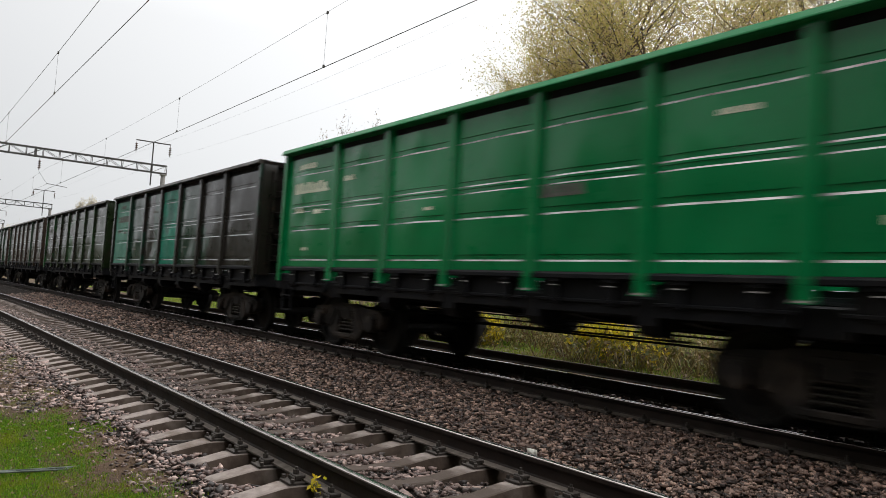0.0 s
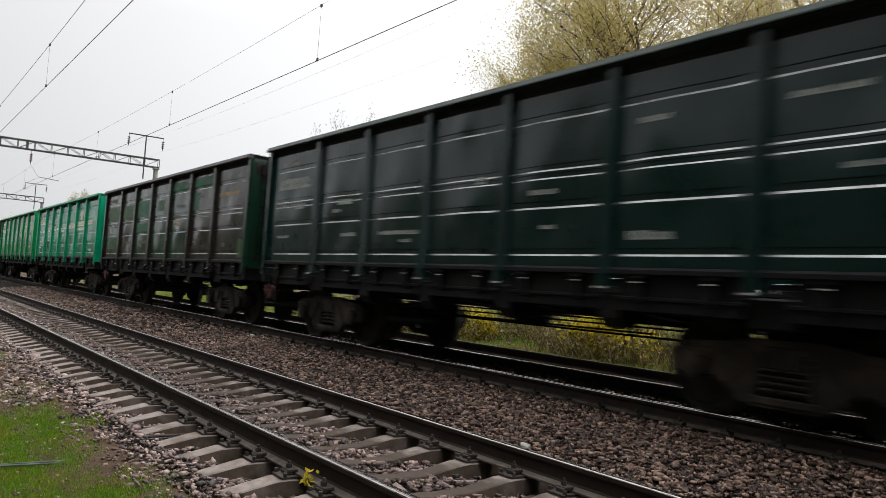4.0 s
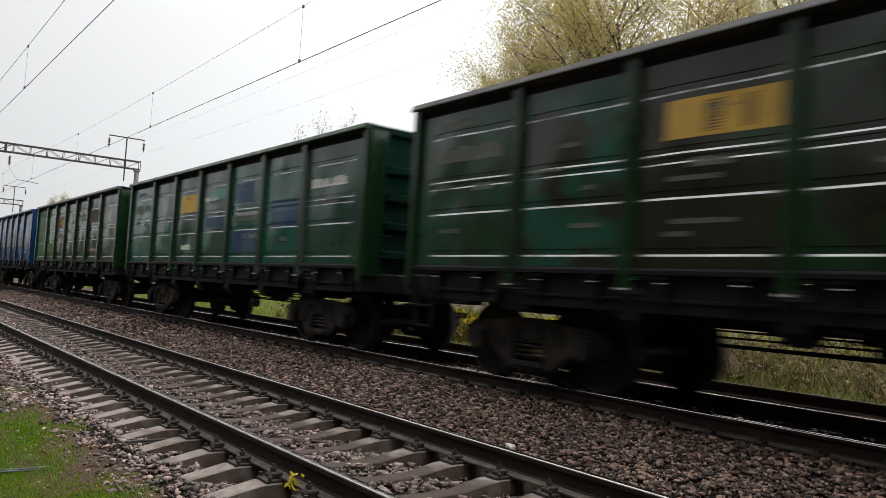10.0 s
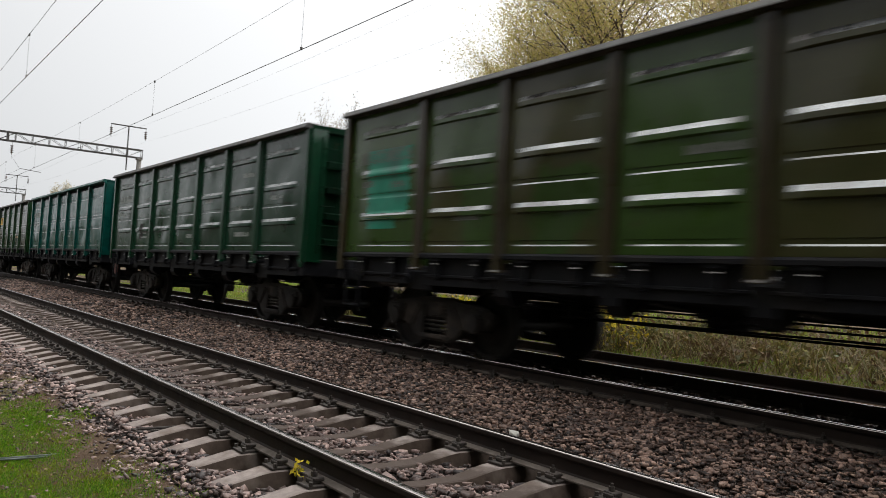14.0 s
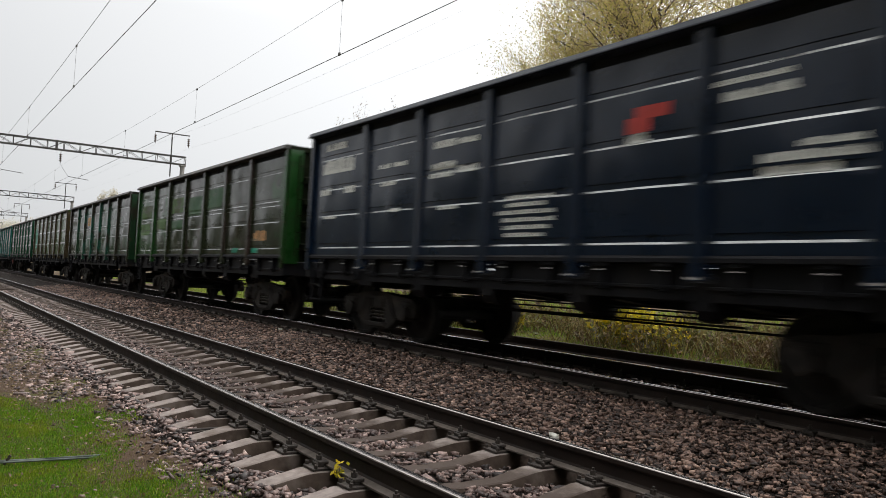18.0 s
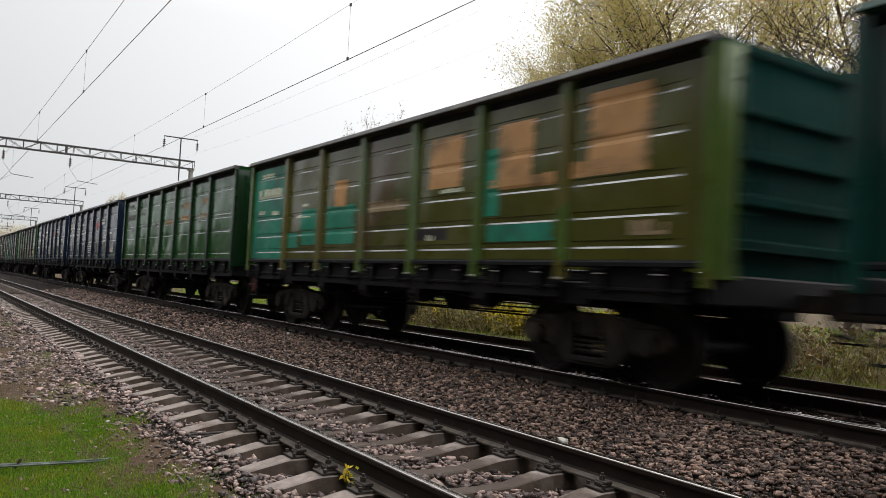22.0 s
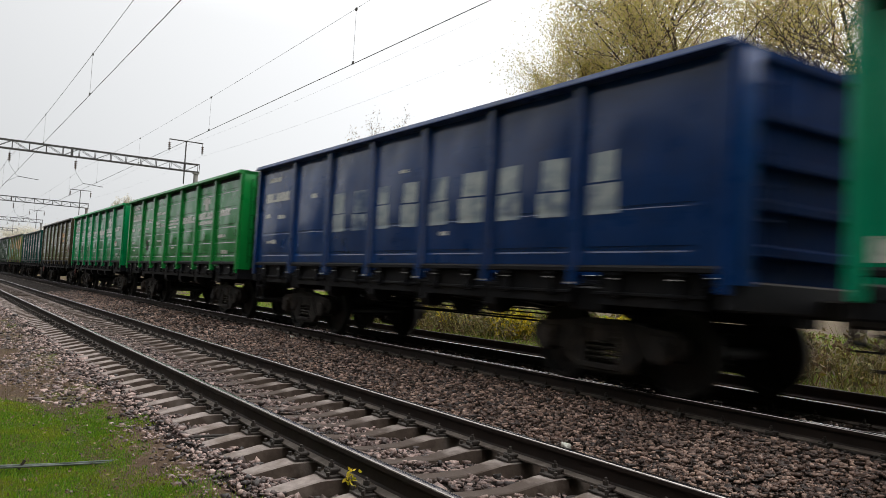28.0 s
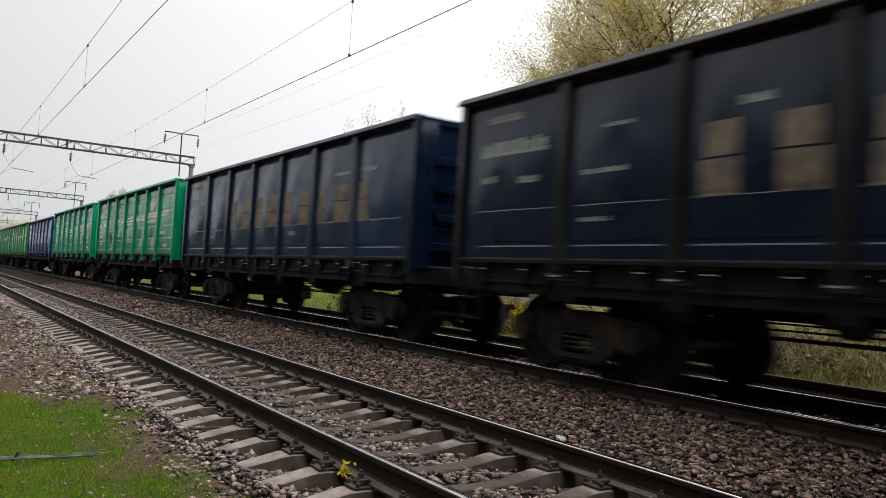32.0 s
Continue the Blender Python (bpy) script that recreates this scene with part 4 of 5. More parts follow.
def wagon(label, kind, coat, marks=(), post_coat=None, disc=None, bays_paint=(), lift=0.0, end_coat=None, chord=None):
    """An open-top freight wagon; origin on the rail plane under its middle, its leading end towards -x."""
    post_name = post_coat or coat
    shaded_end, coat, pc = SHADED_ENDS[end_coat or coat], PAINTS[coat], PAINTS[post_name]
    w = new("gondola_wagon")
    tagged(w, label, "freight wagon", group="wagons of the freight train")
    turn = pose(0, 0, 0, 0, 0, 180)
    body = Matrix.Translation((0, 0, 1.3)) @ Matrix.Diagonal((1, 1, 1 + lift / 2.265, 1)) @ Matrix.Translation((0, 0, -1.3))
    r = random.Random(len(train) * 7 + 3)
    bays = [(-(L2 + 4.25) / 2 + 0.0175, "lead")] + [(x + 0.85, "mid") for x in POSTS[:-1]] + [((L2 + 4.25) / 2 - 0.0175, "tail")]
    picks = [r.randrange(3) for _ in bays]
    for side in (0, 1):
        low = turn if side else Matrix.Identity(4)
        m = low @ body
        for i, (x, size) in enumerate(bays):
            own = M[dict(bays_paint)[i]] if i in dict(bays_paint) and not side else coat
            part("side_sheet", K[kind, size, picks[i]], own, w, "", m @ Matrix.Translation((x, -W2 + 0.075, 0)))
        for x in POSTS:
            part("side_post", K["post"], pc, w, "", m @ Matrix.Translation((x, -W2 + 0.055, 0)))
        for x in (-L2 + 0.06, L2 - 0.06):
            part("corner_post", K["corner"], pc, w, "", m @ Matrix.Translation((x, -W2 + 0.055, 0)))
        part("top_chord", K["chord"], M[chord] if chord else DUST_SHEEN[post_name], w, "", m @ Matrix.Translation((0, -W2 + 0.06, 0)))
        part("side_sill", K["sill"], M["black"], w, "", m @ Matrix.Translation((0, -W2 + 0.05, 0)))
        for i, x in enumerate((-5.3, -3.4, -1.7, 0.0, 1.7, 3.4, 5.3)):
            part("floor_hatch", K["hatch"], M["black"], w, "sooty drop door with two hinges" if not i else "", low @ Matrix.Translation((x, -W2 + 0.09, 0)))
        e = part("end_sheet", K["end_sheet"], shaded_end, w, "", m @ Matrix.Translation((L2 - 0.08, 0, 0)))
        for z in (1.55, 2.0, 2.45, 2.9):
            part("end_rib", K["end_rib"], shaded_end, e, "", Matrix.Translation((0.02, 0, z)) @ pose(0, 0, 0, 0, 0, -90))
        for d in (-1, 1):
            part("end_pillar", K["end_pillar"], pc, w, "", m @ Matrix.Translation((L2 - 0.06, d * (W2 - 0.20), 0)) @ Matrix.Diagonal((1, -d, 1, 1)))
        part("end_chord", K["end_chord"], shaded_end, w, "", m @ pose(L2 - 0.05, 0, 0, 0, 0, 90))
        part("end_beam", K["end_beam"], M["black"], w, "", low @ Matrix.Translation((L2 - 0.12, 0, 0)))
        part("coupler", K["coupler"], M["bogie"], w, "dusty cast coupler head", low @ Matrix.Translation((-L2 + 0.1, 0, 0)))
        part("air_hose", K["hose"], M["black"], w, "", low @ Matrix.Translation((-L2 - 0.05, -0.3, 0)))
        part("step_ladder", K["step"], M["black"], w, "", low @ Matrix.Translation((-L2 + 0.35, -W2 + 0.10, 0)))
        part("end_ladder", K["ladder"], shaded_end, w, "", m @ Matrix.Translation((L2 + 0.11, -1.15, 0)))
        part("uncoupling_lever", K["lever"], M["bogie"], w, "", low @ Matrix.Translation((-L2 - 0.12, 0, 0)))
    part("centre_sill", K["centre_sill"], M["black"], w, "sooty black centre sill")
    for x in POSTS:
        if abs(x) < 4:
            part("cross_beam", K["cross_beam"], M["black"], w, "", (x, 0, 0))
    for x in (-4.325, 4.325):
        part("body_bolster", K["body_bolster"], M["black"], w, "", (x, 0, 0))
    part("air_reservoir", K["tank"], M["black"], w, "", (1.5, 0.75, 0.92))
    part("brake_cylinder", K["cylinder"], M["black"], w, "", (-0.7, 0.55, 0.78))
    part("brake_rod", K["rods"], M["black"], w, "", (0, -0.62, 0))
    for bxx in (-4.325, 4.325):
        b = part("bogie", K["bolster"], M["bogie"], w, "dusty cast steel two-axle bogie", (bxx, 0, 0))
        for d in (-1, 1):
            m = Matrix.Translation((0, d * 1.02, 0)) @ (turn if d > 0 else Matrix.Identity(4))
            part("side_frame", K["side_frame"], M["bogie"], b, "", m)
            for sx in (-0.155, 0.0, 0.155):
                part("spring", K["spring"], M["spring"], b, "", (sx, d * 1.03, 0))
            part("brake_beam", K["brake_beam"], M["black"], b, "", (d * 0.36, 0, 0))
            ws = part("wheelset", K["wheelset"], M["wheel"], b, "", (d * 0.925, 0, 0.475))
            wheelsets[d > 0].append(ws)
    if disc:
        part("lever_disc", K["disc"], M["red"], w, "faded red disc below the leading corner", (-L2 - 0.02 if disc < 0 else L2 + 0.02, -W2 + 0.22, 0.80))
    # markings: from the leading end, height, length, height of the bar, paint
    for x, z, dx, dz, mt in marks:
        i = min(6, max(0, math.floor((x - 0.415) / 1.70)))
        bx_, size = bays[i]
        wide = MID_BAY if size == "mid" else END_BAY
        lead = {"mid": 0, "lead": 3, "tail": 6}[size]
        form = side_form(kind, wide, picks[i] + lead, {"mid": 0, "lead": -1, "tail": 1}[size])
        me = mark_mesh(form, x - L2 - bx_, z, strokes(dx, dz, mt, r), wide / 2 - 0.01)
        if len(me.polygons):
            part("marking", me, M[mt], w, "", body @ Matrix.Translation((bx_, -W2 + 0.075, 0)))
    train.append(w)
    return w


wheelsets = {False: [], True: []}

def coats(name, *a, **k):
    """The side paint, its top chord version with pale dust and sky sheen in the colour, and a copy darkened for the
    shade at the end walls.
    """
    return paint(name, *a, **k), paint("dusty_" + name, *a, **k, coat=0.0, dust_sheen=0.14), paint("dull_" + name, tuple(0.45 * c for c in a[0]), rust=0.3, rough=0.7, coat=0.0, spec=0.06)


COATS = {
    "green": coats("bright_green_coat", (0.0, 0.325, 0.098), fade=0.15, rust=0.0, grime=0.28),
    "emerald": coats("emerald_coat", (0.0, 0.42, 0.22), fade=0.15, rust=0.0, grime=0.35),
    "emerald_deep": coats("deep_emerald_coat", (0.0, 0.40, 0.19), fade=0.15, rust=0.0, grime=0.35),
    "leaf_green": coats("leaf_green_coat", (0.006, 0.31, 0.055), fade=0.2, rust=0.03, grime=0.35),
    "grass_green": coats("ribbed_green_coat", (0.008, 0.140, 0.022), fade=0.25, rust=0.3),
    "dark_green": coats("dark_green_coat", (0.004, 0.058, 0.025), fade=0.2, rust=0.25),
    "mid_green": coats("mid_green_coat", (0.009, 0.046, 0.012), fade=0.25, rust=0.3),
    "sea": coats("sea_green_coat", (0.0, 0.100, 0.082), fade=0.25, rust=0.15),
    "deep_sea": coats("deep_sea_green_coat", (0.0, 0.062, 0.052), fade=0.2, rust=0.15),
    "petrol": coats("petrol_coat", (0.002, 0.032, 0.030), fade=0.2, rust=0.2),
    "navy": coats("navy_coat", (0.006, 0.018, 0.046), fade=0.05, rust=0.05),
    "blue": coats("blue_coat", (0.0, 0.048, 0.220), fade=0.2, rust=0.12),
    "dull_blue": coats("dull_blue_coat", (0.003, 0.050, 0.165), fade=0.2, rust=0.3),
    "night_blue": coats("night_blue_coat", (0.002, 0.030, 0.110), fade=0.15, rust=0.25),
    "ink": coats("ink_blue_coat", (0.003, 0.016, 0.055), fade=0.12, rust=0.2),
    "sooty": coats("sooty_brown_coat", (0.020, 0.017, 0.017), fade=0.1, rust=0.3),
    "grimy_green": coats("grimy_green_coat", (0.012, 0.042, 0.016), fade=0.1, rust=0.3),
    "rust_brown": coats("rust_brown_coat", (0.062, 0.046, 0.022), fade=0.2, rust=0.3),
    "brown": coats("brown_coat", (0.050, 0.032, 0.024), (0.020, 0.060, 0.030), 0.22, 0.25, 0.5),
    "brown_patched": coats("brown_and_green_coat", (0.022, 0.017, 0.014), (0.007, 0.055, 0.030), 0.30, 0.2, 0.5),
    "olive": coats("olive_coat", (0.120, 0.120, 0.018), (0.095, 0.060, 0.022), 0.30, 0.2, 0.25, grime=0.6),
    "olive_green": coats("olive_green_coat", (0.014, 0.030, 0.008), (0.017, 0.013, 0.009), 0.45, 0.15, 0.4, third=(0.02, 0.115, 0.03)),
    "moss": coats("moss_coat", (0.050, 0.105, 0.018), (0.060, 0.056, 0.020), 0.30, 0.25, 0.25, grime=0.7),
    "fern": coats("fern_green_coat", (0.005, 0.130, 0.012), fade=0.25, rust=0.15, grime=0.6),
    "khaki": coats("khaki_coat", (0.185, 0.160, 0.034), (0.085, 0.150, 0.026), 0.40, 0.25, 0.2, grime=0.55),
    "mottled_teal": coats("mottled_teal_coat", (0.005, 0.070, 0.042), (0.003, 0.120, 0.085), 0.55, 0.3, 0.3, third=(0.010, 0.040, 0.120)),
    "mottled_brown": coats("mottled_brown_coat", (0.030, 0.028, 0.017), (0.012, 0.050, 0.020), 0.40, 0.25, 0.45, third=(0.012, 0.085, 0.055)),
    "mottled_green": coats("mottled_green_coat", (0.022, 0.032, 0.011), (0.013, 0.070, 0.013), 0.40, 0.25, 0.4, third=(0.040, 0.026, 0.022)),
}
# the third copy carries the shade between wagons in its colour
PAINTS, DUST_SHEEN, SHADED_ENDS = ({k: v[i] for k, v in COATS.items()} for i in range(3))


def stencils(mt, seed, dense=1.0):
    """Data stencils too worn to read: short bars in the bays."""
    r = random.Random(seed)
    out = [(1.15, 2.80, 1.35, 0.20, mt), (0.95, 3.20, 0.7, 0.10, mt), (0.7, 2.40, 0.35, 0.09, mt), (1.5, 2.36, 0.35, 0.09, mt)]
    for x in (0.8, 2.9, 3.1, 4.7, 4.9, 6.5, 8.0, 9.8, 11.4):
        for _ in range(r.choice((1, 2, 2, 3))):
            if r.random() < dense:
                out.append((x + r.uniform(-0.35, 0.35), r.choice((1.70, 1.82, 2.22, 2.36, 2.44, 2.70, 2.86)), r.uniform(0.18, 0.7), r.choice((0.05, 0.06, 0.09)), mt))
    return out


def owner_bars(mt, seed):
    """Data lines, a carrier's name and its device, all kept as plain bars, and a small dark plate."""
    r = random.Random(seed)
    rows = [(1.10, 2.90, 1.20, 0.24), (1.0, 3.25, 0.80, 0.12), (0.65, 2.47, 0.42, 0.12), (1.60, 2.47, 0.36, 0.12), (0.85, 2.02, 0.5, 0.05), (1.0, 1.74, 0.4, 0.05),
            (2.75, 2.74, 0.36, 0.07), (3.25, 2.74, 0.40, 0.07), (2.95, 2.46, 0.45, 0.06), (3.2, 2.05, 0.3, 0.06),
            (4.45, 2.90, 0.55, 0.10), (5.02, 2.90, 0.45, 0.08), (4.45, 2.60, 0.60, 0.10), (4.45, 2.48, 0.60, 0.08), (5.05, 2.52, 0.42, 0.10), (4.6, 2.02, 0.5, 0.05),
            (6.36, 2.60, 1.15, 0.06), (6.36, 2.50, 1.25, 0.06), (6.25, 2.40, 0.95, 0.06), (6.5, 1.78, 0.4, 0.05),
            (8.06, 2.55, 1.30, 0.19), (9.77, 2.60, 1.42, 0.19), (9.77, 2.41, 1.36, 0.10), (11.45, 2.62, 0.85, 0.19), (11.3, 2.02, 0.6, 0.08), (11.6, 1.62, 0.5, 0.10)]
    rows = [(x + r.uniform(-0.05, 0.05), z, dx, dz, mt) for x, z, dx, dz in rows if dz > 0.09 or r.random() < 0.85]
    return rows + [(9.77, 2.98, 0.60, 0.16, mt), (9.77, 2.90, 0.28, 0.34, mt), (2.95, 1.90, 0.28, 0.34, "dark_patch")]


def letter_blocks(mt, x0, count, step, low, high, seed):
    """A row of large painted signs, kept as plain worn blocks."""
    r = random.Random(seed)
    return [(x0 + i * step, (low + high) / 2, r.uniform(0.42, 0.54), high - low, "worn_" + mt) for i in range(count)]


def navy_marks():
    rows = [m for m in owner_bars("white", 4) if m[0] < 5.3 and m[4] == "white"] + [(11.3, 2.35, 0.5, 0.06, "white"), (9.35, 2.93, 0.95, 0.05, "white"), (9.5, 2.80, 0.75, 0.09, "white"), (8.28, 2.80, 0.46, 0.13, "signal_red"), (8.10, 2.68, 0.32, 0.16, "signal_red"), (8.10, 2.55, 0.30, 0.10, "white"),
                                        (10.2, 2.30, 0.55, 0.06, "white"), (10.1, 2.20, 1.1, 0.08, "white"), (9.9, 2.09, 0.7, 0.08, "white"), (11.6, 1.72, 0.55, 0.20, "white"), (11.6, 1.72, 0.40, 0.10, "signal_red")]
    return rows + [(6.30 + 0.03 * (i % 3), 1.62 + 0.09 * i, 0.75 + 0.12 * (i % 4), 0.05, "white") for i in range(6)]


def beside_letters(rows):
    """Keeps the stencils that stand clear of the large signs."""
    return [m for m in rows if m[0] < 3.4 or not 1.85 < m[1] < 2.85]


WORN = "worn freight wagon, "
WAGONS = [
    (WORN + "rust-brown and grimy", "four", "brown", stencils("dim", 60, 0.3), {}),
    (WORN + "brown with dull green bays", "four", "brown", stencils("dim", 61, 0.3), {}),
    (WORN + "dark brown and sooty", "four", "brown", stencils("dim", 62, 0.3), {}),
    (WORN + "dull dark green sides", "four", "olive_green", stencils("dim", 63, 0.3), {}),
    (WORN + "dark brown sides with one teal bay", "four", "brown_patched", stencils("dim", 64, 0.4), dict(bays_paint={0: "mint", 3: "teal"})),
    ("bright green open-top freight wagon with faint pale stencils", "four", "green", stencils("cream", 1, 0.6) + [(7.6, 2.3, 0.9, 0.16, "dim")], dict(lift=0.02)),
    ("emerald green open-top freight wagon with cream lettering bars", "five", "emerald", owner_bars("cream", 2), dict(disc=None, lift=0.03)),
    (WORN + "dark brown with green repainted bays", "four", "brown_patched", stencils("dim", 3, 0.8) + [(1.2, 2.76, 1.5, 0.46, "bright_green"), (1.2, 1.84, 1.5, 0.40, "bright_green"), (2.97, 2.74, 1.4, 0.44, "bright_green"), (4.67, 2.78, 1.45, 0.46, "old_green"), (4.67, 2.24, 1.45, 0.30, "old_green"), (6.36, 2.80, 0.6, 0.30, "bright_green"), (8.06, 3.20, 1.45, 0.22, "old_green"), (9.77, 3.20, 1.45, 0.24, "old_green"), (9.30, 2.76, 0.45, 0.42, "old_green"), (8.0, 2.30, 0.8, 0.05, "tan"), (8.0, 2.22, 0.7, 0.05, "tan"), (11.5, 2.82, 1.2, 0.08, "tan"), (12.3, 1.62, 0.25, 0.4, "bright_green")], dict(chord="chord", disc=-1)),
    ("dark petrol-green open-top freight wagon with white stencils", "four", "petrol", stencils("faded", 5), dict(disc=-1)),
    ("green open-top freight wagon with thick pressed side ribs", "bars", "grass_green", stencils("faded", 6, 0.6), dict(chord="chord", lift=-0)),
    ("dull blue open-top freight wagon with tan lettering blocks", "smooth", "dull_blue", beside_letters(stencils("faded", 7, 0.6)) + letter_blocks("tan", 4.3, 9, 0.84, 1.98, 2.66, 1), {}),
    (WORN + "olive green and brown with a painted tan scene", "four", "olive_green", stencils("dim", 8) + [(4.67, 2.76, 1.40, 0.40, "rust_patch"), (4.55, 2.80, 0.35, 0.26, "orange"), (5.05, 2.72, 0.40, 0.30, "yellow"), (1.15, 1.80, 1.3, 0.30, "lime"), (2.97, 1.84, 1.4, 0.34, "lime"), (4.67, 2.26, 1.3, 0.18, "dim"), (8.3, 2.75, 0.9, 0.09, "dim"), (8.3, 2.88, 0.6, 0.09, "dim"), (9.9, 1.72, 1.0, 0.10, "tan"), (9.7, 2.80, 1.3, 0.40, "rust_patch")], dict(chord="chord", post_coat="mid_green", disc=-1, bays_paint={0: "bright_green"})),
    (WORN + "mottled teal and green with an ochre patch", "four", "mottled_teal", stencils("dim", 9) + [(4.9, 2.74, 1.25, 0.42, "yellow"), (6.6, 2.86, 0.9, 0.22, "mint"), (6.2, 2.78, 0.8, 0.10, "white"), (4.7, 1.72, 0.6, 0.12, "cream"), (6.5, 2.25, 1.2, 0.22, "blue_patch"), (8.0, 2.80, 0.9, 0.40, "blue_patch"), (8.06, 2.28, 1.3, 0.12, "dim"), (8.3, 2.36, 1.0, 0.08, "faded"), (8.1, 1.80, 1.3, 0.45, "blue_patch"), (9.9, 2.3, 1.2, 0.5, "blue_patch"), (8.3, 1.9, 0.8, 0.10, "faded"), (11.5, 2.75, 1.2, 0.16, "white")], dict(post_coat="mid_green", lift=-0.05)),
    (WORN + "brown and dark green with an ochre patch", "four", "mottled_brown", stencils("dim", 10) + [(4.9, 2.78, 1.35, 0.38, "yellow"), (4.75, 2.78, 0.16, 0.3, "dark_patch"), (5.1, 2.78, 0.12, 0.3, "dark_patch"), (9.8, 1.9, 1.0, 0.10, "tan"), (9.6, 2.02, 0.7, 0.08, "white")], dict(chord="chord", post_coat="mid_green")),
    ("sea-green open-top freight wagon with dented side sheets", "four", "sea", stencils("faded", 11, 0.15), {}),
    ("dark green open-top freight wagon with thick pressed side ribs", "bars", "dark_green", stencils("faded", 12, 0.6) + [(2.95, 1.86, 0.3, 0.4, "dark_patch")], dict(chord="chord", disc=-1, lift=0.02)),
    (WORN + "olive-brown with thick ribs and a teal end bay", "bars", "moss", stencils("dim", 13, 0.3) + [(1.25, 2.42, 1.15, 0.95, "teal"), (1.1, 1.80, 0.8, 0.16, "teal")], dict(chord="chord", post_coat="rust_brown")),
    (WORN + "mottled brown with small teal and orange bays", "four", "mottled_brown", stencils("dim", 14, 0.6) + [(4.9, 2.76, 0.8, 0.36, "orange")], dict(chord="chord")),
    (WORN + "mottled olive and dark green bays", "four", "mottled_green", stencils("dim", 15, 0.7) + [(1.06, 2.70, 1.3, 0.40, "lime"), (1.0, 2.15, 1.2, 0.35, "lime"), (2.97, 2.28, 1.2, 0.36, "lime"), (4.67, 2.75, 1.25, 0.42, "lime"), (4.67, 2.20, 1.2, 0.25, "bright_green"), (6.36, 2.65, 1.2, 0.5, "bright_green"), (8.06, 2.75, 1.2, 0.5, "bright_green"), (11.3, 1.78, 0.75, 0.22, "orange"), (11.0, 1.46, 0.4, 0.10, "teal"), (9.7, 1.47, 0.4, 0.10, "teal")], dict(chord="chord", lift=0.03)),
    ("navy-black open-top freight wagon with white stencils and red device", "single", "navy", navy_marks(), dict(lift=0.08)),
    ("navy-black open-top freight wagon with white stencils and red device", "single", "navy", navy_marks(), dict(lift=0.08)),
    ("green open-top freight wagon with faded orange marks", "four", "fern", stencils("dim", 18, 0.5) + [(6.5, 2.45, 0.8, 0.14, "tan"), (8.3, 2.5, 0.9, 0.16, "orange"), (8.3, 2.85, 0.6, 0.18, "tan"), (10.3, 2.5, 1.1, 0.16, "tan"), (10.2, 2.9, 0.8, 0.16, "tan")], dict(chord="chord", post_coat="grimy_green", lift=0.06)),
    (WORN + "olive-brown with teal bays and orange patches", "five", "olive", stencils("cream", 19, 0.5) + [(4.67, 2.55, 0.5, 0.5, "orange"), (8.06, 2.78, 0.85, 0.75, "orange"), (9.65, 2.72, 0.75, 0.85, "orange"), (9.77, 2.36, 1.3, 0.16, "orange"), (11.45, 2.80, 0.95, 0.95, "orange"), (11.3, 2.42, 1.2, 0.2, "orange"), (6.36, 2.25, 1.2, 0.18, "tan"), (9.77, 1.72, 1.4, 0.22, "teal"), (9.2, 2.4, 0.35, 0.9, "teal"), (4.67, 2.0, 1.2, 0.7, "teal"), (11.9, 1.72, 0.5, 0.16, "tan"), (3.3, 2.0, 0.7, 0.7, "teal"), (2.4, 1.75, 0.8, 0.3, "teal"), (7.7, 1.74, 0.9, 0.16, "dark_patch")], dict(chord="chord", disc=-1, bays_paint={0: "teal"}, post_coat="khaki", end_coat="sea", lift=-0.02)),
    ("deep sea-green open-top freight wagon with faint white stencils", "four", "deep_sea", stencils("faded", 20, 0.4) + [(12.1, 1.55, 0.3, 0.14, "white")], dict(lift=-0.15)),
    (WORN + "khaki brown with faded orange scribbles", "five", "khaki", stencils("dim", 21, 0.5) + [(9.6, 2.75, 0.9, 0.26, "orange"), (9.8, 2.45, 0.7, 0.14, "orange"), (8.6, 2.05, 0.8, 0.08, "tan"), (12.0, 1.95, 0.3, 0.3, "red"), (4.4, 2.5, 0.4, 0.3, "tan")], dict(chord="chord", post_coat="rust_brown", disc=-1, lift=0.07)),
    ("bright green open-top freight wagon with white lettering bars", "five", "green", owner_bars("white", 22) + [(11.4, 2.05, 0.55, 0.22, "white"), (11.4, 2.05, 0.45, 0.12, "signal_red")], dict(disc=-1, lift=0.05)),
    ("leaf-green open-top freight wagon with white lettering bars", "five", "leaf_green", owner_bars("white", 23), dict(lift=0.03)),
    ("blue open-top freight wagon with large white lettering blocks", "smooth", "blue", beside_letters(stencils("white", 24, 0.6)) + letter_blocks("white", 4.3, 9, 0.84, 1.95, 2.66, 2), dict(lift=-0.05)),
    ("emerald green open-top freight wagon with cream lettering bars", "five", "emerald", owner_bars("cream", 25) + [(0.28, 1.52, 0.3, 0.22, "white")], dict(lift=0.06)),
    ("deep emerald open-top freight wagon with cream lettering bars", "five", "emerald_deep", owner_bars("cream", 26), dict(disc=-1, lift=0.07)),
    ("night-blue open-top freight wagon with tan lettering blocks", "smooth", "night_blue", beside_letters(stencils("faded", 27, 0.7)) + letter_blocks("tan", 4.3, 9, 0.84, 1.98, 2.66, 3), dict(post_coat="ink", lift=-0.02)),
    ("ink-blue sooty open-top freight wagon with tan lettering blocks", "smooth", "ink", beside_letters(stencils("faded", 28, 0.7)) + letter_blocks("tan", 4.3, 9, 0.84, 1.98, 2.70, 4), dict(post_coat="sooty", lift=-0.03)),
]
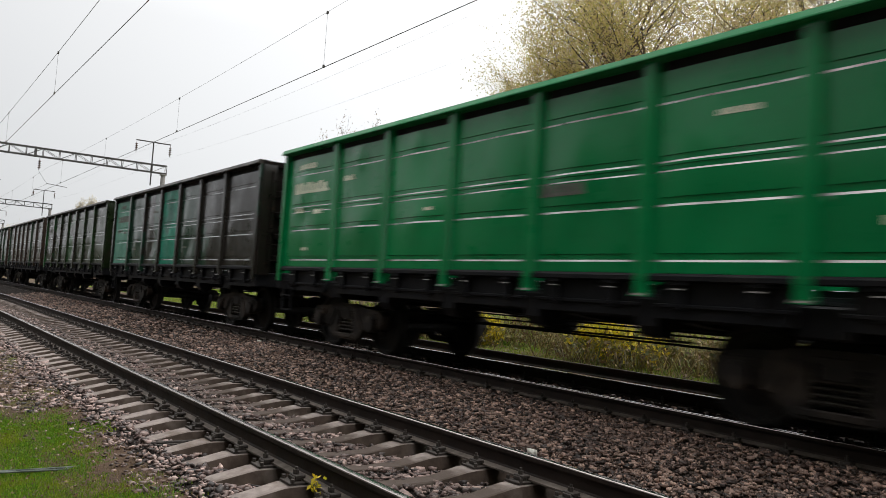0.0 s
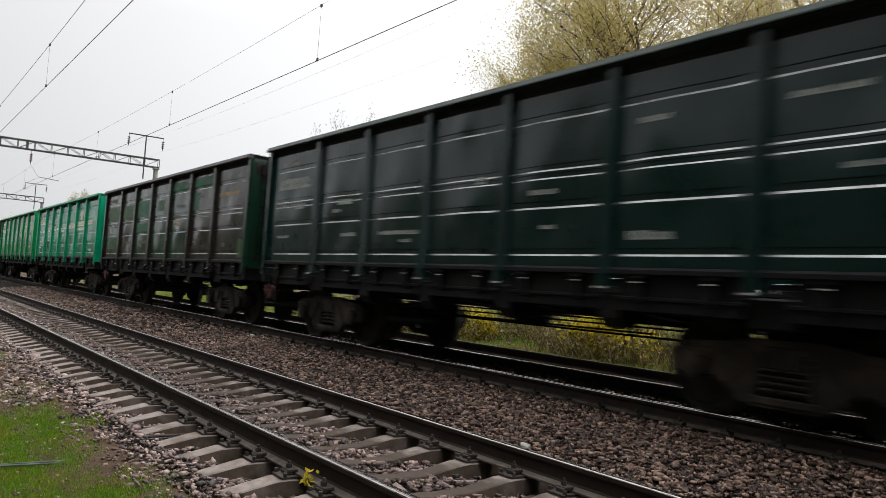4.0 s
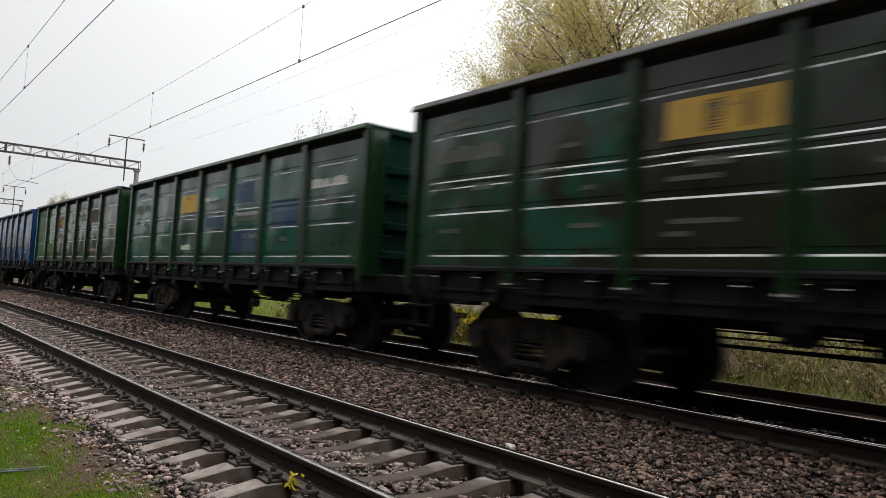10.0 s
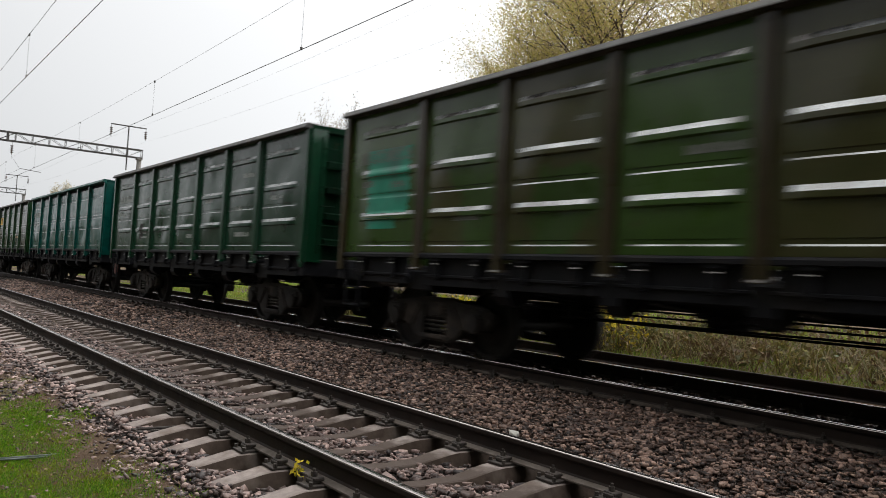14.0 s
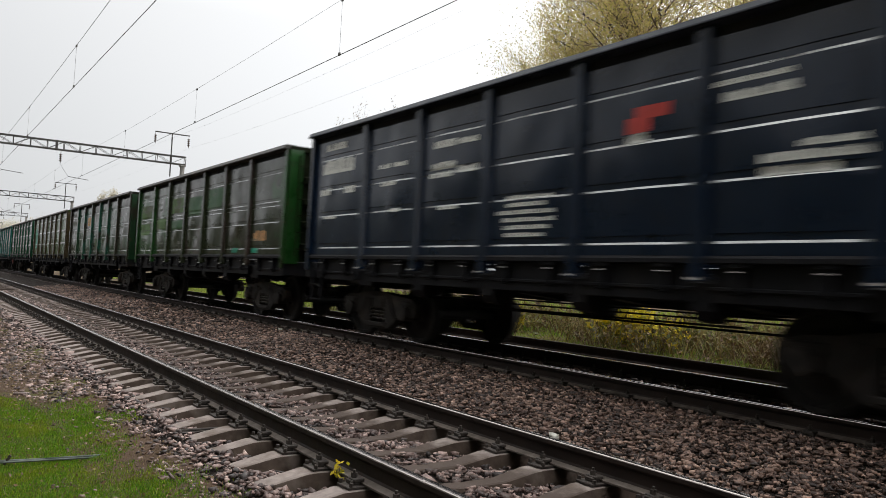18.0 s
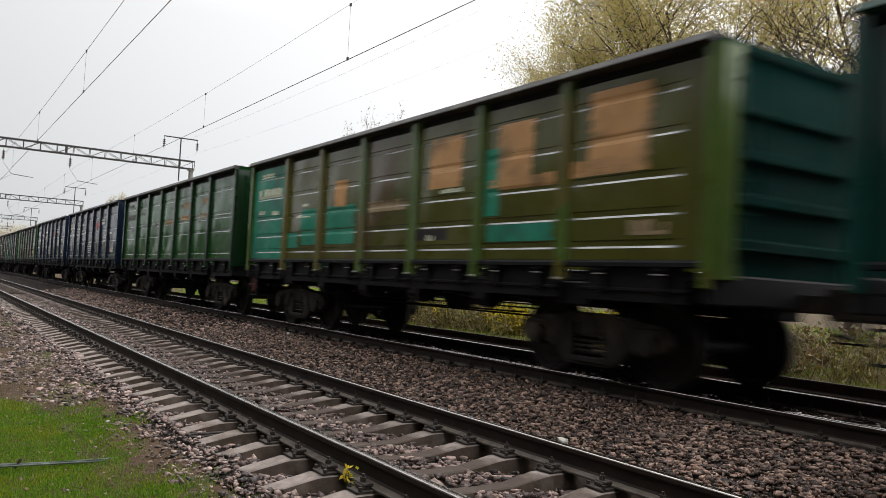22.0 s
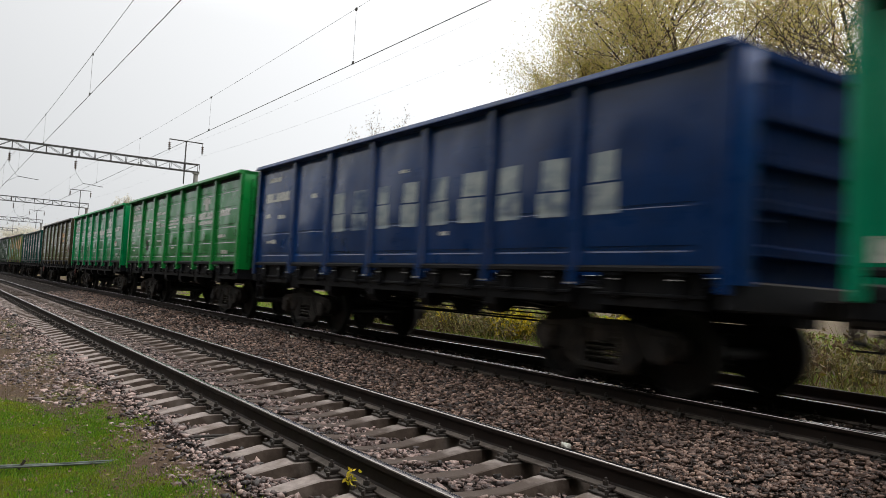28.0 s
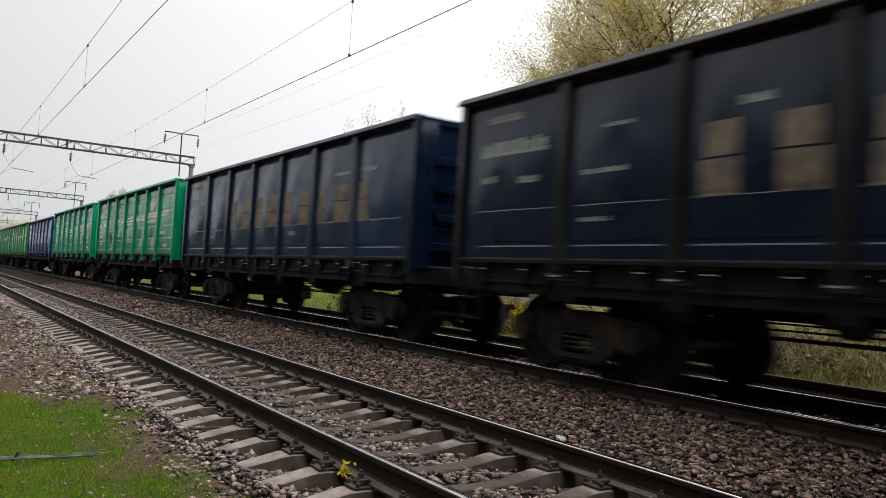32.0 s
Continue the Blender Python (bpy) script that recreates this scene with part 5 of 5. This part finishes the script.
for lab, kind, coat, marks, more in WAGONS:
    wagon(lab, kind, coat, marks, **more)

# ---- overhead line ----
def gantry(x, y0, y1, zb):
    """A lattice crossbeam on two concrete masts with hanging insulators and a feeder bracket."""
    g = new("overhead_gantry")
    g.matrix_basis = Matrix.Translation((x, 0, 0))
    tagged(g, "dark steel lattice gantry beam on concrete masts over the tracks", "gantry", group="overhead line gantries")
    bar, h, w = 0.035, 0.52, 0.40
    chord = Shape().box(-bar, bar, y0, y1, -bar, bar).mesh("chord")
    for dx in (-w / 2, w / 2):
        for dz in (0, h):
            part("chord", chord, M["steel"], g, "", (dx, 0, zb + dz))
    n = round((y1 - y0) / 0.95)
    st = (y1 - y0) / n
    up = Shape().box(-0.018, 0.018, -0.018, 0.018, 0, h).mesh("upright")
    dia = Shape().tube((0, 0, 0), (0, st, h), 0.016, n=5).mesh("diagonal")
    dia2 = Shape().tube((0, 0, h), (0, st, 0), 0.016, n=5).mesh("diagonal")
    for i in range(n + 1):
        for dx in (-w / 2, w / 2):
            part("upright", up, M["steel"], g, "", (dx, y0 + i * st, zb))
            if i < n:
                part("diagonal", (dia, dia2)[i % 2], M["steel"], g, "", (dx, y0 + i * st, zb))
    splice = Shape().box(-0.23, 0.23, -0.05, 0.05, -0.05, h + 0.05, 0.01).mesh("splice_plate")
    part("splice_plate", splice, M["steel"], g, "", (0, 4.35, zb))
    mast = Shape().tube((0, 0, -0.6), (0, 0, zb - 0.05), 0.21, 0.15, n=14).box(-0.22, 0.22, -0.18, 0.18, zb - 0.14, zb - 0.02, 0.01).mesh("mast")
    for y in (y0 + 0.25, y1 - 0.15):
        part("mast", mast, M["mast"], g, "grey concrete mast", (0, y, 0))
    s = Shape().tube((0, 0, -0.9), (0, 0, 2.05), 0.045, n=8).box(-0.04, 0.04, -1.13, 1.15, 2.0, 2.07, 0.008)
    part("feeder_bracket", s.mesh("feeder_bracket"), M["steel"], g, "", (0, y1 - 0.95, zb))
    disc = []
    for i in range(4):
        disc += [(0.03, -0.13 * i), (0.095, -0.13 * i - 0.03), (0.10, -0.13 * i - 0.055), (0.03, -0.13 * i - 0.09)]
    ins = Shape().lathe([(0.012, 0.24)] + [(0.014, 0.02)] + disc + [(0.015, -0.62)], (0, 0, 0), "z", 10).mesh("insulator")
    for y in (y1 - 0.95 - 1.10, y1 - 0.95 + 1.12):
        part("insulator", ins, M["insulator"], g, "", (0, y, zb + 1.82))
    for y in (NEAR_Y + 0.1, 4.62):
        part("insulator", ins, M["insulator"], g, "", (0, y, zb - 0.26))
        arm = Shape().tube((0, 0, zb - 0.92), (0.0, 0.5, 6.55), 0.008, n=6).tube((0, 0.5, 6.55), (0, 1.7, 6.45), 0.020, n=6).tube((0, 0.5, 6.5), (0, -0.1, 6.12), 0.008, n=6)
        part("registration_arm", arm.mesh("registration_arm"), M["steel"], g, "", (0, y, 0))
    return g


for gx in (-55.0, -101.0, -147.0, -193.0):
    gantry(gx, -17.0, 12.35, 8.18)


def wire(name, points, r, label, group="", material="wire"):
    s = Shape()
    for a, b in zip(points, points[1:]):
        s.tube(a, b, r, n=6, cap=False)
    ob = part(name, s.mesh(name, True), M[material])
    return tagged(ob, label, "overhead wire", group)


SPANS = [45.0 - 2, -9.0, -55.0, -101.0, -147.0, -193.0, -239.0]
for y, zc in ((NEAR_Y, 6.05), (FAR_Y, 6.12)):
    base = new("catenary")
    tagged(base, "thin dark contact wire hung from its carrier by droppers", "overhead wire", group="catenaries above the tracks")
    s = Shape().tube((40, y, zc), (-240, y, zc), 0.0085, n=6)
    part("contact_wire", s.mesh("contact_wire"), M["wire"], base)
    s = Shape()
    dr = []
    for a, b in zip(SPANS, SPANS[1:]):
        pts = [(a + (b - a) * i / 16, y, zc + 1.41 - 0.25 * (1 - (2 * i / 16 - 1) ** 2)) for i in range(17)]
        for p, q in zip(pts, pts[1:]):
            s.tube(p, q, 0.0065 if y < 2 else 0.004, n=5, cap=False)
    part("messenger_wire", s.mesh("messenger_wire", True), M["wire"], base)
    first = -2.0 if y < 2 else -5.0
    for i in range(16):
        x = first - 11.1 * i
        a, b = next((a, b) for a, b in zip(SPANS, SPANS[1:]) if b <= x <= a)
        u = (x - a) / (b - a)
        top = zc + 1.41 - 0.25 * (1 - (2 * u - 1) ** 2)
        d = Shape().tube((x, y, zc), (x, y, top), 0.0035, n=5).box(x - 0.03, x + 0.03, y - 0.02, y + 0.02, zc - 0.01, zc + 0.06, 0.006).box(x - 0.03, x + 0.03, y - 0.02, y + 0.02, top - 0.05, top + 0.02, 0.006)
        part("dropper", d.mesh("dropper"), M["wire"], base)
for y in (10.3, 12.52):
    wire("feeder_wire", [(x, y, 9.33 - 0.30 * (1 - ((x + 55) % 46 / 23 - 1) ** 2)) for x in np.arange(37, -240, -4.0)], 0.0028, "thin grey feeder wire strung along the gantries", "feeder wires", "strand")


# ---- trees ----
def grow(seed, height, radius, spread, trunk, levels=4, lean=0.0, bare_to=0.25):
    """Branch segments of a broad tree and the tips that carry leaves."""
    r = random.Random(seed)
    segs, tips = [], []

    def limb(p, d, length, rad, level):
        steps = 4 if level < 2 else 3
        for i in range(steps):
            d = (d + Vector((r.uniform(-0.22, 0.22), r.uniform(-0.22, 0.22), r.uniform(-0.05, 0.16)))).normalized()
            q = p + d * (length / steps)
            r2 = rad * (1 - 0.16)
            segs.append((p, q, rad, r2, level))
            if level >= levels - 1:
                tips.append((q, d))
            if level < levels and (level > 0 or i >= steps * bare_to):
                for _ in range(r.choice((1, 2, 2)) if level else 3):
                    a = r.uniform(0, 6.28)
                    side = Vector((math.cos(a), math.sin(a), r.uniform(-0.1, 0.6)))
                    limb(q, (d * 0.55 + side * spread).normalized(), length * r.uniform(0.5, 0.72), r2 * 0.55, level + 1)
            p, rad = q, r2
        tips.append((p, d))

    limb(Vector((0, 0, 0)), Vector((lean, 0, 1)), height * 0.62, trunk, 0)
    k = height / max(p.z for p, d in tips)
    wide = sorted(math.hypot(p.x, p.y) for p, d in tips)[int(0.93 * len(tips))]
    k = Vector((radius / wide, radius / wide, k))
    return [(a * k, b * k, r1, r2, lv) for a, b, r1, r2, lv in segs], [(p * k, d) for p, d in tips]


def foliage(points, per, size, reach, seed, flat=0.5):
    """Small bent leaves, each two triangles wide, strewn round the points."""
    r = np.random.default_rng(seed)
    c = np.repeat(np.asarray(points, dtype=float), per, 0)
    c = c + r.normal(size=c.shape) * reach
    n = len(c)
    u = r.normal(size=(n, 3))
    u /= np.linalg.norm(u, axis=1)[:, None]
    w = np.cross(u, r.normal(size=(n, 3)))
    w /= np.linalg.norm(w, axis=1)[:, None]
    s = size * r.uniform(0.6, 1.4, (n, 1))
    v = np.stack([c - u * s, c + w * s * flat, c + u * s, c - w * s * flat], 1).reshape(-1, 3)
    return v, np.arange(4 * n).reshape(-1, 4)


def tree(label, at, seed, height, radius, spread, trunk, leaf, per, size, reach, levels=4, keep=1.0, category="tree", twig=0.006):
    t = new("tree")
    t.matrix_basis = Matrix.Translation(at)
    tagged(t, label, category, group="trees beside the line")
    segs, tips = grow(seed, height, radius, spread, trunk, levels)
    s = Shape()
    for a, b, r1, r2, lv in segs:
        if lv < 4 or per < 30:
            s.tube(a, b, max(r1, twig), max(r2, twig * 0.8), n=(8, 6, 5, 4, 3, 3)[lv], cap=False)
    part("trunk", s.mesh("trunk", True, fix=False), M["bark"], t, "grey-brown trunk and branches")
    r = random.Random(seed)
    pts = [p for p, d in tips if r.random() < keep]
    if pts and per:
        v, f = foliage(pts, per, size, reach, seed)
        part("crown", big_mesh("crown", v, f), M[leaf], t, "thinning autumn leaves")
    return t


tree("young poplar with thinning olive-yellow autumn leaves", (-24.5, 18.5, 0.1), 5, 11.4, 2.25, 0.85, 0.14, "crown", 13, 0.038, 0.16, 4, twig=0.009)
tree("poplar with thinning olive-yellow autumn leaves", (-21.2, 19.0, 0.1), 6, 14.0, 3.1, 0.85, 0.18, "crown", 10, 0.040, 0.24, 4, twig=0.005)
tree("broad poplar with thinning yellow-green autumn leaves", (-17.2, 18.5, 0.1), 14, 16.0, 5.4, 1.0, 0.26, "crown", 8, 0.042, 0.30, 4, twig=0.005)
tree("broad poplar with thinning yellow-green autumn leaves", (-13.6, 21.5, 0.1), 15, 17.5, 6.2, 1.0, 0.28, "crown", 8, 0.042, 0.32, 4, twig=0.005)
tree("nearly bare grey tree with a few hanging leaves", (-8.2, 17.5, 0.1), 12, 14.0, 4.0, 0.70, 0.16, "crown", 1, 0.05, 0.2, 4, 0.4, twig=0.011)
tree("slender young tree with sparse leaves", (-40.5, 18.0, 0.1), 21, 10.9, 1.3, 0.55, 0.10, "brown_crown", 6, 0.045, 0.18, 3)
tree("slender young tree with sparse leaves", (-36.8, 18.0, 0.1), 23, 10.4, 1.2, 0.55, 0.09, "brown_crown", 6, 0.045, 0.18, 3)
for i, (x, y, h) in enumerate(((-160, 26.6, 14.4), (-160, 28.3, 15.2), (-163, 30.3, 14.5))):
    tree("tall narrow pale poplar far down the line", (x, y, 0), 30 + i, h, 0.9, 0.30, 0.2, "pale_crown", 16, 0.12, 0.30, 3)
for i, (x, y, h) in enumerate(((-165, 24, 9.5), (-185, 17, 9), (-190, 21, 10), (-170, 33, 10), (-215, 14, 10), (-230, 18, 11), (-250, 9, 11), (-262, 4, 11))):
    tree("distant tree with haze put into its pale leaf colour", (x, y, 0), 40 + i, h, h * 0.42, 0.85, 0.18, "pale_crown", 16, 0.13, 0.6, 3)


# ---- verge: grass, weeds and bushes ----
def blades(name, x, y, height, width, material, label, seed, category="grass", lean=0.35):
    """Grass: one narrow bent triangle pair for each blade."""
    r = np.random.default_rng(seed)
    n = len(x)
    z = ground_z(y) + 0.025 * lumps(x, y, 1.4, 3) - 0.01
    a = r.uniform(0, 6.28, n)
    h = height * r.uniform(0.45, 1.25, n)
    b = r.uniform(0, 6.28, n)
    lx, ly = np.cos(b) * h * lean * r.uniform(0.2, 1.6, n), np.sin(b) * h * lean * r.uniform(0.2, 1.6, n)
    wx, wy = np.cos(a) * width, np.sin(a) * width
    base, mid, top = np.stack([x, y, z], 1), np.stack([x + lx * 0.35, y + ly * 0.35, z + h * 0.6], 1), np.stack([x + lx, y + ly, z + h], 1)
    w = np.stack([wx, wy, 0 * wx], 1)
    v = np.stack([base - w, base + w, mid + w * 0.7, mid - w * 0.7, top], 1).reshape(-1, 3)
    k = np.arange(n)[:, None] * 5
    f = np.concatenate([k + (0, 1, 2), k + (0, 2, 3), k + (3, 2, 4)])
    return tagged(part(name, big_mesh(name, v, f), material), label, category, kind="stuff")


def strew(n, x0, x1, y0, y1, seed, keep=None):
    r = np.random.default_rng(seed)
    x, y = r.uniform(x0, x1, n), r.uniform(y0, y1, n)
    if keep is not None:
        ok = keep(x, y, r)
        x, y = x[ok], y[ok]
    return x, y


def turf(x, y, r):
    edge = -0.80 + 0.14 * np.sin(x * 2.1) + 0.08 * np.sin(x * 5.3 + 1) + 0.30 * lumps(x, y, 0.35, 23)
    p = np.clip((edge - y) / 0.48, 0, 1) ** 1.2 * np.clip((x + 10.3 + 0.5 * np.sin(y * 6)) / 0.7, 0.0, 1)
    p = p * np.clip((-3.3 - x + 1.2 * lumps(x, y, 0.8, 27)) / 0.9, 0, 1) * np.clip((y + 4.0 + 1.2 * lumps(x, y, 0.8, 28)) / 0.9, 0, 1)
    return r.uniform(size=len(x)) < p * np.clip(0.90 + 1.1 * lumps(x, y, 0.7, 17), 0.16, 1)


def wisps(x, y, r):
    p = np.clip((-0.80 + 0.15 * np.sin(x * 1.7) - y) / 0.3, 0, 1) * np.clip(0.6 + 1.6 * lumps(x, y, 0.9, 29), 0, 1)
    return r.uniform(size=len(x)) < p


blades("grass", *strew(590000, -11.2, -3.2, -4.1, -0.6, 51, turf), 0.028, 0.0032, M["grass"], "short bright green turf beside the ballast", 52)
blades("verge_grass", *strew(45000, -13, 7, -8.0, -1.9, 58, lambda x, y, r: r.uniform(size=len(x)) < np.clip(0.5 + 1.4 * lumps(x, y, 1.5, 18), 0.05, 1)), 0.06, 0.006, M["grass"], "patchy rough grass on the open verge", 50)
blades("dry_grass", *strew(30000, -24, -3.6, -3.6, -0.7, 53, wisps), 0.06, 0.0018, M["dry_grass"], "dry brown grass wisps among the stones", 54)
blades("far_grass", *strew(60000, -45, 2, 7.65, 11.5, 55), 0.07, 0.006, M["strip_grass"], "low green grass strip behind the far track", 56)
blades("meadow_grass", *strew(30000, -90, -10, 10, 30, 57), 0.16, 0.02, M["strip_grass"], "rough green meadow behind the line", 58)
def thicket(x, y, r):
    bare = np.exp(-((x + 14.0) ** 2 / 1.2 + (y - 9.2) ** 2 / 0.8))
    return r.uniform(size=len(x)) < np.clip(0.42 + 1.7 * lumps(x, y, 0.9, 61) - bare, 0.02, 1) * np.clip((y - 8.45 - 0.25 * np.sin(x * 1.9)) / 0.5, 0, 1)


blades("weeds", *strew(17000, -24, 3, 8.4, 12.0, 59, thicket), 0.60, 0.006, M["weed"], "tangled dry autumn weeds on the bank", 60, "weeds", 1.15)
blades("reed_grass", *strew(5200, -24, 3, 8.7, 12.0, 62, thicket), 0.85, 0.011, M["reed"], "arching yellow-green grass tufts on the bank", 67, "grass", 1.0)
wx, wy = strew(4200, -24, 3, 8.5, 12.0, 63, thicket)
wz = ground_z(wy) + np.random.default_rng(65).uniform(0.02, 0.65, len(wx))
wv, wf = foliage(np.stack([wx, wy, wz], 1), 12, 0.050, 0.07, 66)
tagged(part("weed_foliage", big_mesh("weed_foliage", wv, wf), M["weed"]), "withered leaves of the bank's undergrowth", "weeds", kind="stuff")

lr = np.random.default_rng(81)
lx, ly = strew(3000, -15, -3.8, -3.6, -0.75, 82)
lv, lf = foliage(np.stack([lx, ly, ground_z(ly) + 0.025 * lumps(lx, ly, 1.4, 3) + lr.uniform(0.0, 0.02, len(lx))], 1), 1, 0.016, 0.01, 83)
tagged(part("fallen_leaves", big_mesh("fallen_leaves", lv, lf), M["litter"]), "brown fallen leaves strewn over the soil", "leaves", kind="stuff")
gp, gs = stone_field(-14, -3.6, -1.7, -0.7, 130, 84, 0.005, 0.015)
scatter_stones("grit", gp, gs, 85, M["stone"], "small grit pressed into the soil of the verge")


def shrub(label, at, seed, height, width, per):
    b = new("shrub")
    b.matrix_basis = Matrix.Translation(at)
    tagged(b, label, "shrub", group="yellow shrubs on the bank")
    r = random.Random(seed)
    s, pts = Shape(), []
    for _ in range(14):
        a, l = r.uniform(0, 6.28), height * r.uniform(0.5, 1.0)
        tip = Vector((math.cos(a) * width * r.uniform(0.2, 1), math.sin(a) * width * r.uniform(0.2, 1), l))
        mid = tip * 0.5 + Vector((0, 0, l * 0.15))
        s.tube((0, 0, -0.05), mid, 0.009, 0.006, 5, False).tube(mid, tip, 0.006, 0.003, 5, False)
        pts += [mid, (mid + tip) / 2, tip, mid * 0.6]
    part("stem", s.mesh("stem", True), M["bark"], b)
    v, f = foliage(pts, per, 0.062, 0.12, seed)
    part("foliage", big_mesh("foliage", v, f), M["yellow_leaf"], b, "bright yellow autumn leaves")


for i, (x, y, h, w) in enumerate(((-11.9, 9.6, 0.85, 0.6), (-11.2, 9.5, 0.80, 0.6), (-10.6, 9.7, 0.55, 0.5), (-15.6, 9.8, 0.55, 0.5), (-16.4, 10.0, 0.6, 0.45), (-19.0, 10.2, 0.5, 0.4))):
    shrub("low shrub with bright yellow autumn leaves", (x, y, 0.0), 70 + i, h, w, 16)
br = Shape()
rb = random.Random(77)
for _ in range(9):
    x, y = rb.uniform(-10, -3), rb.uniform(9.6, 10.6)
    a = rb.uniform(-0.5, 0.5)
    br.tube((x, y, 0.05), (x + math.cos(a) * rb.uniform(0.5, 1.1), y + rb.uniform(-0.2, 0.2), rb.uniform(0.1, 0.45)), 0.012, 0.006, 5)
tagged(part("dead_branches", br.mesh("dead_branches"), M["dry_grass"]), "pale dead branches lying in the weeds", "branches", kind="stuff")

# ---- small things by the near track ----
rod = new("metal_pole")
rod.matrix_basis = Matrix.Identity(4)
tagged(rod, "long mossy grey pole lying in the grass", "pole")
part("shaft", Shape().tube((-6.98, -2.45, -0.385), (-6.90, -1.62, -0.395), 0.011, n=8).tube((-6.90, -1.62, -0.395), (-6.86, -1.15, -0.385), 0.012, 0.009, n=8).tube((-6.96, -2.45, -0.40), (-6.84, -1.25, -0.395), 0.008, n=6).mesh("shaft", True), M["pipe"], rod)
part("strap", Shape().tube((-6.93, -1.9, -0.42), (-6.92, -1.86, -0.35), 0.012, n=6).mesh("strap"), M["fasten"], rod)
bar = part("steel_rod", Shape().tube((-6.98, -0.60, -0.25), (-6.86, -0.10, -0.225), 0.012, n=8).tube((-6.94, -0.58, -0.262), (-6.83, -0.14, -0.238), 0.009, n=8).mesh("steel_rod"), M["fasten"])
tagged(bar, "thin rusty steel rods lying by a sleeper end", "rod")
for i, (x, y, z, s) in enumerate(((-6.13, -1.18, -0.40, 0.028), (-5.35, 2.28, -0.17, 0.05), (-15.6, 3.85, -0.02, 0.05), (-6.6, -1.02, -0.36, 0.02), (-5.6, -1.25, -0.41, 0.018))):
    kit_v, kit_f = stone_kit(1, 90 + i)[0]
    p = part("pebble", big_mesh("pebble", kit_v * s, kit_f), M["pebble"], None, "", (x, y, z))
    tagged(p, "single pale whitish stone lying on the ground", "pebble", "pale stones")
plant = new("leafy_sprig")
plant.matrix_basis = Matrix.Translation((-4.72, -0.16, -0.235))
tagged(plant, "small yellow-green sprig growing beside the rail foot", "plant")
part("stem", Shape().tube((0, 0, 0), (0.01, 0, 0.14), 0.004, 0.002, 5).tube((0, 0, 0.05), (-0.04, 0.01, 0.12), 0.003, 0.002, 5).mesh("stem"), M["bark"], plant)
pv, pf = foliage([(0, 0, 0.1), (0.01, 0.0, 0.15), (-0.03, 0.01, 0.12)], 10, 0.022, 0.022, 5)
part("foliage", big_mesh("foliage", pv, pf), M["yellow_leaf"], plant, "yellow-green leaves")

# ---- the loose stones beside the nearest sleeper ends ----
stone_meshes = []
for kit_v, kit_f in stone_kit(16, 31):
    stone_meshes.append(big_mesh("stone", kit_v, kit_f))
sr = random.Random(19)
for i in range(260):
    x, y = sr.uniform(-6.5, -5.0), -0.56 - 0.44 * sr.random() ** 1.5
    s = sr.uniform(0.013, 0.030) * sr.choice((0.75, 1.0, 1.2))
    m = pose(x, y, float(ground_z(y)) + sr.uniform(-0.014, 0.004), sr.gauss(0, 20), 0, sr.uniform(0, 360)) @ Matrix.Diagonal((s, s, s, 1))
    part("stone", sr.choice(stone_meshes), M["single_stone"], ballast, "", m)

# ---- movement ----
LEAD, PITCH = -14.2, 13.92
# how far each wagon is moved from its even place to fit the camera's view
VIEW_SHIFT = (0, 0, 0, 0, 0, 0, 0, -0.12, -0.34, -0.30, -0.28, -0.24, -0.15, -0.10, -0.16, -0.12, -0.03, 0.03, 0.08, 0.05, 0.03, 0.03, -0.05, 0.08, 0.20, 0.12, 0.10, 0.10, 0.05, 0.18, 0.12, 0.12)


def run(t):
    """Way of the train since the start; it gathers speed slowly."""
    return 10.36 * t + 0.0248 * t * t


def motions():
    for i, w in enumerate(train):
        x = LEAD + PITCH * (i - 5) + VIEW_SHIFT[i] + L2
        walk(w, [(t / 2, pose(x - run(t / 2), FAR_Y, FAR_Z)) for t in range(65)])
    turns = [(k / FPS, -math.degrees(run(k / FPS) / 0.475)) for k in range(32 * FPS + 1)]
    for side in (False, True):
        d = 0.925 if side else -0.925
        first = wheelsets[side][0]
        walk(first, [(t, pose(d, 0, 0.475, 0, a, 0)) for t, a in turns])
        for ws in wheelsets[side][1:]:
            ws.rotation_mode = "QUATERNION"
            ws.animation_data_create()
            ws.animation_data.action = first.animation_data.action
            ws.animation_data.action_slot = first.animation_data.action_slot


motions()
